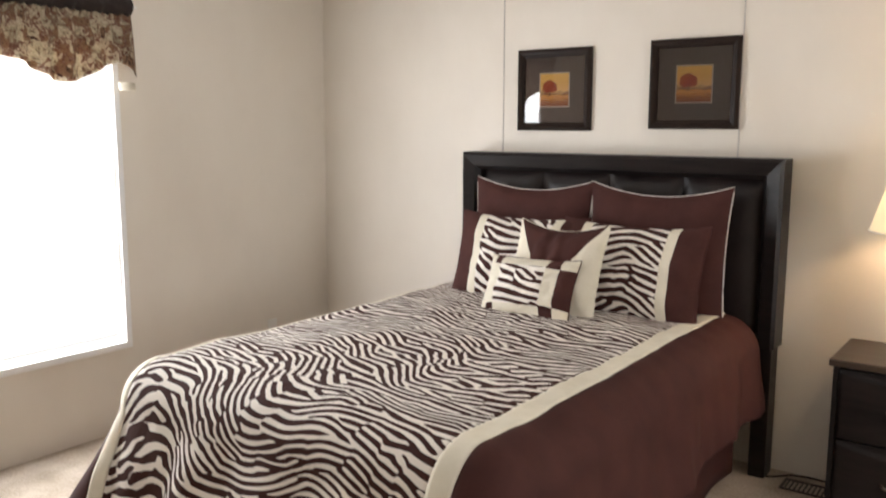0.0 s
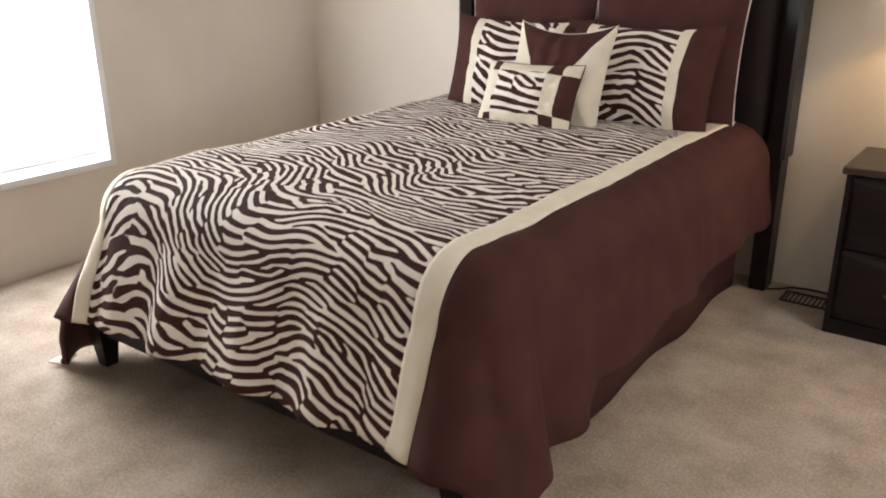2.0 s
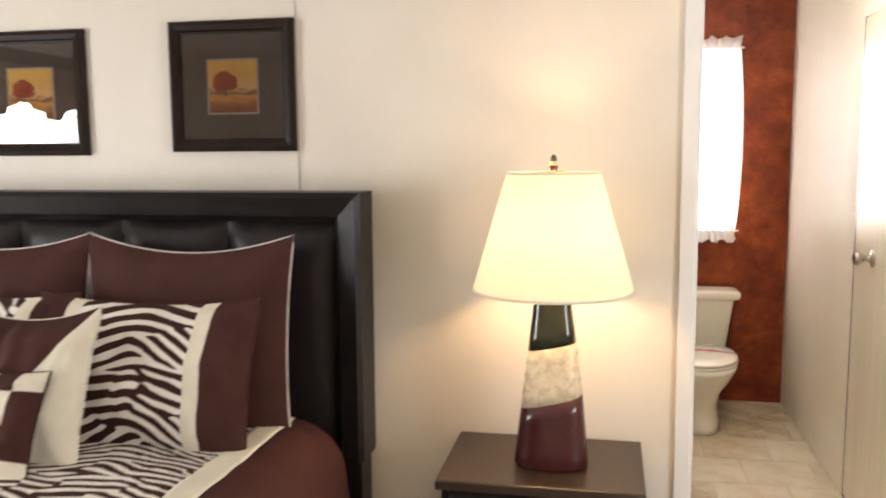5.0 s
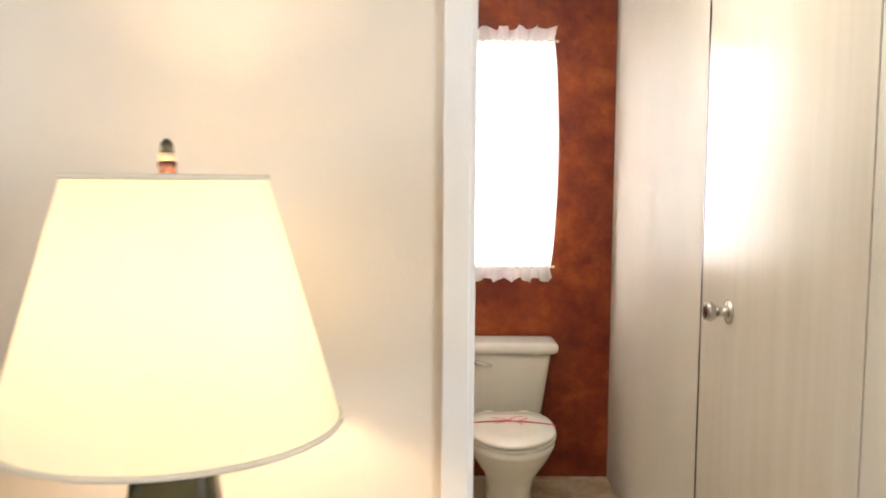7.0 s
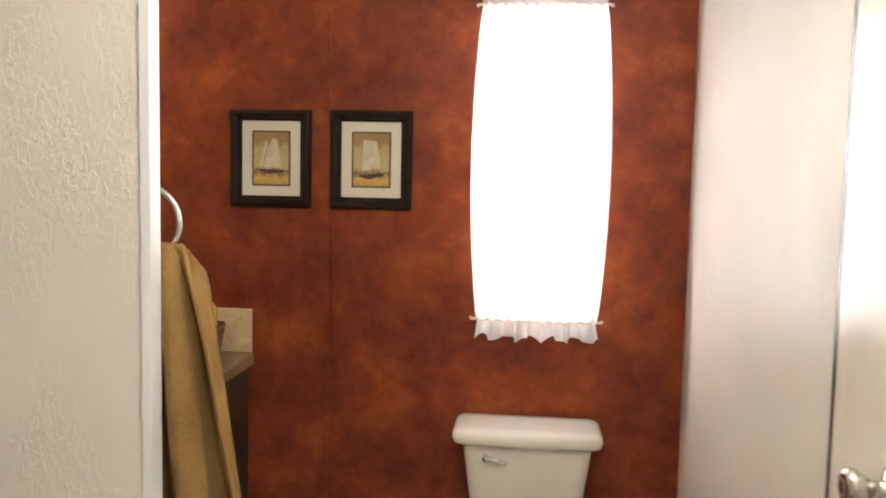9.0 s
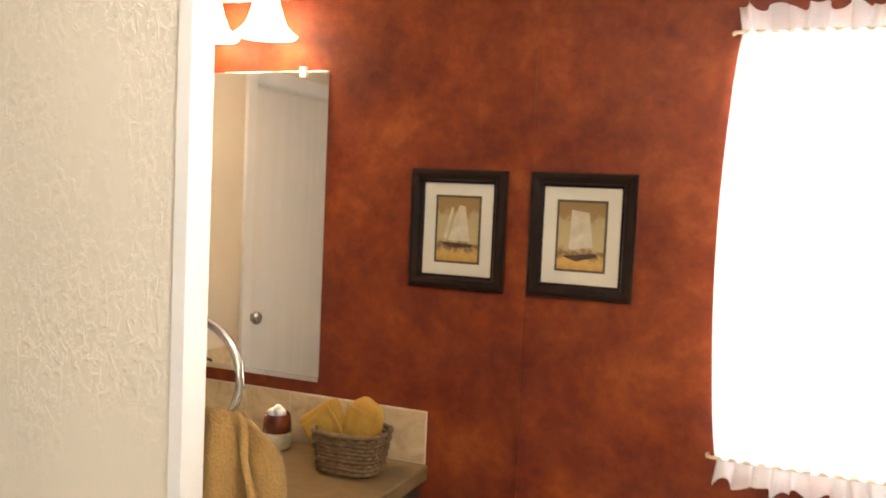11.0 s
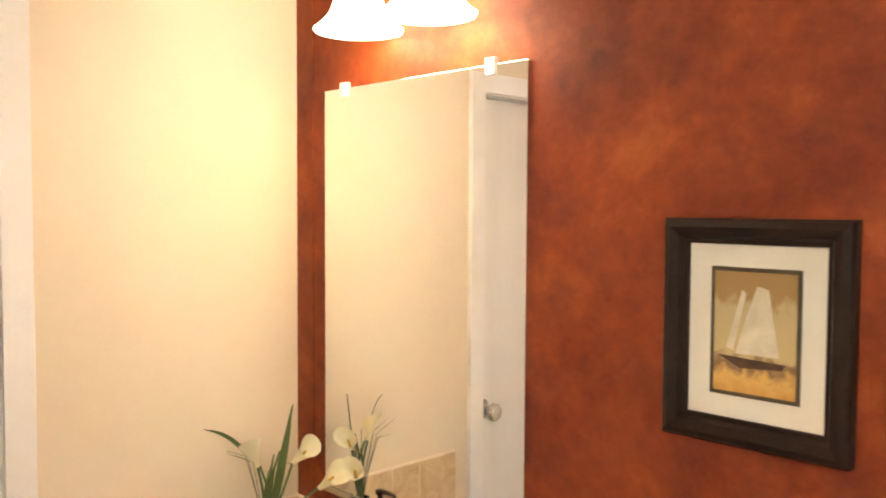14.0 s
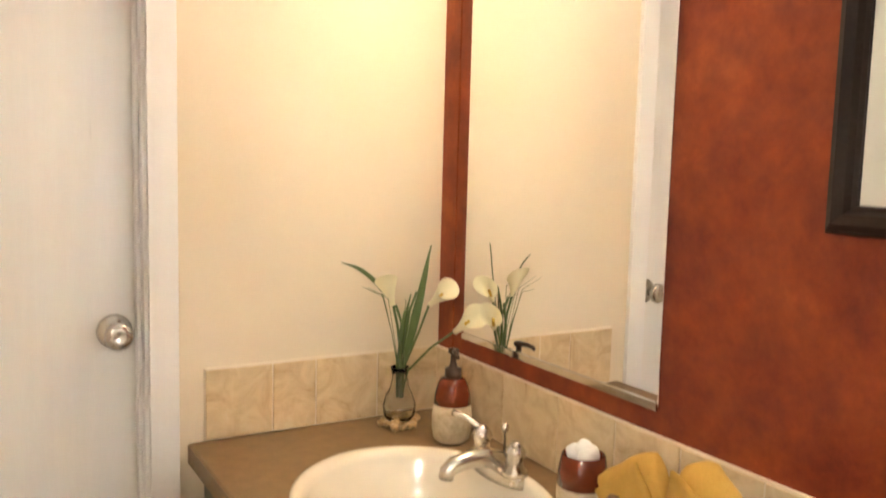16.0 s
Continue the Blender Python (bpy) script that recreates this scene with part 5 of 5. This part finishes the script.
for row in range(9):
    z = 0.006 + 0.0098 * row
    part("weave", tube([basket_at(2 * math.pi * i / NW, z, 0.035 * (1 if (i + row) % 2 else -1)) for i in range(NW + 1)], 0.0052, 6), WICKER, basket, "", True)
part("rim", tube([basket_at(2 * math.pi * i / NW, 0.095, 0.02) + Vector((0, 0, 0.003 * (i % 2))) for i in range(NW + 1)], 0.0065, 6), WICKER, basket, "", True)
part("bottom", lathe([(0.06, 0.001), (0.062, 0.006), (0.02, 0.007)], 20, 1.0, 0.75), WICKER, basket)
for k in range(22):
    a = 2 * math.pi * k / 22
    part("stake", tube([basket_at(a, 0.003), basket_at(a, 0.094)], 0.0028, 5), WICKER, basket)
MUSTARD = material("mustard_terry", (0.44, 0.24, 0.035), (0.60, 0.36, 0.07), 14, 380, 0.95, 0.7, 0.003)
TOWEL = material("golden_brown_terry", (0.19, 0.100, 0.024), (0.34, 0.195, 0.056), 7, 260, 0.95, 0.8, 0.004)


def washcloth(m, profile, thick, sd):
    """A folded terry cloth standing in the basket; profile: half width and height, from the tucked end up."""
    rc = thing("rolled_cloth", m, "folded mustard terry washcloth tucked in the basket", "washcloth", "rolled cloths")

    def loop(hw, z, t):
        lo = []
        for i in range(40):
            a = 2 * math.pi * i / 40
            c, s_ = math.cos(a), math.sin(a)
            x = hw * math.copysign(abs(c) ** 0.6, c)
            y = t * math.copysign(abs(s_) ** 0.8, s_)
            lo.append((x + 0.004 * noise.noise((x * 30, z * 30, sd)), y + 0.006 * noise.noise((x * 26 + sd, z * 22, s_)) - 0.05 * z * z / 0.1, z + 0.005 * noise.noise((x * 22, sd, 0))))
        return lo
    part("cloth", rings([loop(hw, z, thick * k) for hw, z, k in profile]), MUSTARD, rc, "", True)
    hw0, z0, z1 = profile[2][0], profile[1][1], profile[-2][1]

    def flap(u, w):
        x = (2 * u - 1) * hw0 * 0.9
        return Vector((x, -thick * 1.05 - 0.004 * math.sin(u * 5 + sd) + 0.004 * noise.noise((u * 3, w * 3, sd)) - 0.05 * (z0 + (z1 - z0) * w) ** 2 / 0.1, z0 + (z1 - z0) * w * (0.80 + 0.16 * u)))
    sheet("folded_edge", flap, 16, 10, MUSTARD, rc, None, "", 0.004)


washcloth(pose(-0.700, 5.995, 0.945, 6, -33, -4), ((0.030, -0.060, 0.7), (0.040, -0.050, 1.0), (0.058, -0.015, 1.0), (0.068, 0.020, 0.9), (0.071, 0.036, 0.7), (0.068, 0.044, 0.4), (0.055, 0.047, 0.12)), 0.026, 1.0)
washcloth(pose(-0.585, 6.000, 0.955, 4, 18, -12), ((0.034, -0.060, 0.7), (0.042, -0.050, 1.0), (0.050, -0.010, 1.05), (0.050, 0.030, 1.0), (0.042, 0.055, 0.8), (0.026, 0.070, 0.5), (0.010, 0.076, 0.2)), 0.032, 4.0)

# ---- towel ring ----
ring = thing("towel_ring", pose(-0.240, 4.808, 1.422), "brushed nickel towel ring on the partition", "towel ring")
part("mount", lathe([(0.026, 0.0), (0.026, 0.006), (0.014, 0.012), (0.012, 0.045), (0.016, 0.050), (0.010, 0.056)], 20), NICKEL, ring, "", True).matrix_local = pose(0, 0, 0, -90)
part("ring", tube([(0.014 + 0.066 * math.sin(2 * math.pi * k / 40), 0.048, -0.082 + 0.066 * math.cos(2 * math.pi * k / 40)) for k in range(41)], 0.0055, 8), NICKEL, ring, "", True)
towel = thing("hand_towel", pose(-0.228, 4.856, 1.285), "golden-brown terry towel hanging through the ring", "towel")


def towel_at(x0, x1, yb, ph, z1):
    def fn(u, w):
        zz = 0.018 + (z1 - 0.018) * w
        lo, hi = -0.052 + (x0 + 0.052) * w ** 0.7, 0.075 + (x1 - 0.075) * w ** 0.7
        x = lo + (hi - lo) * u
        y = yb + (0.016 + 0.026 * w) * math.sin(u * 13 + ph + 1.4 * math.sin(u * 5 + ph)) + 0.014 * noise.noise((u * 5, w * 3, ph)) + 0.004 * noise.noise((u * 16, w * 12, ph))
        if w < 0.08:
            y *= w / 0.08
        return Vector((x, y, zz))
    return fn


sheet("front_fold", towel_at(-0.14, 0.185, 0.040, 0.4, -0.62), 40, 50, TOWEL, towel, None, "", 0.008)
sheet("back_fold", towel_at(-0.15, 0.215, -0.014, 2.4, -0.58), 40, 50, TOWEL, towel, None, "", 0.008)

# ---- tiles ----


def splash_mat():
    m, nt, links, b = nodes_of("travertine_splash")
    vec = coords(nt, links)
    info = nt.new("ShaderNodeObjectInfo")
    sh = nt.new("ShaderNodeVectorMath")
    sh.operation = "ADD"
    links.new(vec, sh.inputs[0])
    cb = nt.new("ShaderNodeCombineXYZ")
    mu = nt.new("ShaderNodeMath")
    mu.operation = "MULTIPLY"
    links.new(info.outputs["Random"], mu.inputs[0])
    mu.inputs[1].default_value = 9.0
    for i in range(3):
        links.new(mu.outputs[0], cb.inputs[i])
    links.new(cb.outputs[0], sh.inputs[1])
    a = noise_tex(nt, links, sh.outputs[0], 14, 7, 0.65, 1.2)
    r = ramp(nt, links, a, [(0.28, (0.40, 0.25, 0.12)), (0.38, (0.55, 0.40, 0.23)), (0.55, (0.65, 0.505, 0.31)), (0.75, (0.71, 0.58, 0.39))])
    links.new(r.outputs[0], b.inputs["Base Color"])
    b.inputs["Roughness"].default_value = 0.38
    bump_into(nt, links, b, a, 0.2, 0.002)
    return m


SPLASH = splash_mat()
CAULK = material("cream_grout", (0.68, 0.58, 0.44), (0.76, 0.66, 0.52), 20, 200, 0.8, 0.1)
splash = thing("backsplash", pose(0, 0, 0), "row of tan stone tiles with pale grout above the worktop", "backsplash")
part("grout", boxes((CX, -0.462, RY - 0.0055, RY - 0.0005, CT + 0.0005, 0.977), (CX + 0.0005, CX + 0.0055, 5.602, RY - 0.0055, CT + 0.0005, 0.977)), CAULK, splash, "pale grout bed")
for a, b2 in zip((-1.500, -1.385, -1.228, -1.052, -0.898, -0.752, -0.598), (-1.388, -1.231, -1.055, -0.901, -0.755, -0.601, -0.464)):
    part("tile", box(a, b2, RY - 0.009, RY - 0.0055, CT + 0.003, 0.974, 0.001, 1), SPLASH, splash)
for a, b2 in zip((5.604, 5.743, 5.838, 5.982), (5.740, 5.835, 5.979, 6.134)):
    part("tile", box(CX + 0.0055, CX + 0.009, a, b2, CT + 0.003, 0.974, 0.001, 1), SPLASH, splash)

bath_floor = structure("floor_bath", box(CX - 0.05, EX + 0.05, NYB, RY + 0.05, -0.11, -0.003), GROUT, "stone-look tiled bathroom floor", "tiled floor")
tile_meshes = {}
ys = 3.683
row = 0
while ys < RY:
    xs = CX - 0.15 * (row % 2)
    ye = min(ys + 0.300, RY)
    while xs < EX:
        x0, x1 = max(xs, CX), min(xs + 0.300, EX)
        if x1 - x0 > 0.01:
            key = (round(x1 - x0, 3), round(ye - ys, 3))
            if key not in tile_meshes:
                ob = part("tile", box(0.001, key[0] - 0.001, 0.001, key[1] - 0.001, -0.003, 0.001), STONE, bath_floor)
                tile_meshes[key] = ob.data
            else:
                ob = new("tile", tile_meshes[key])
                ob.parent = bath_floor
            ob.location = (x0, ys, 0)
        xs += 0.302
    ys += 0.302
    row += 1
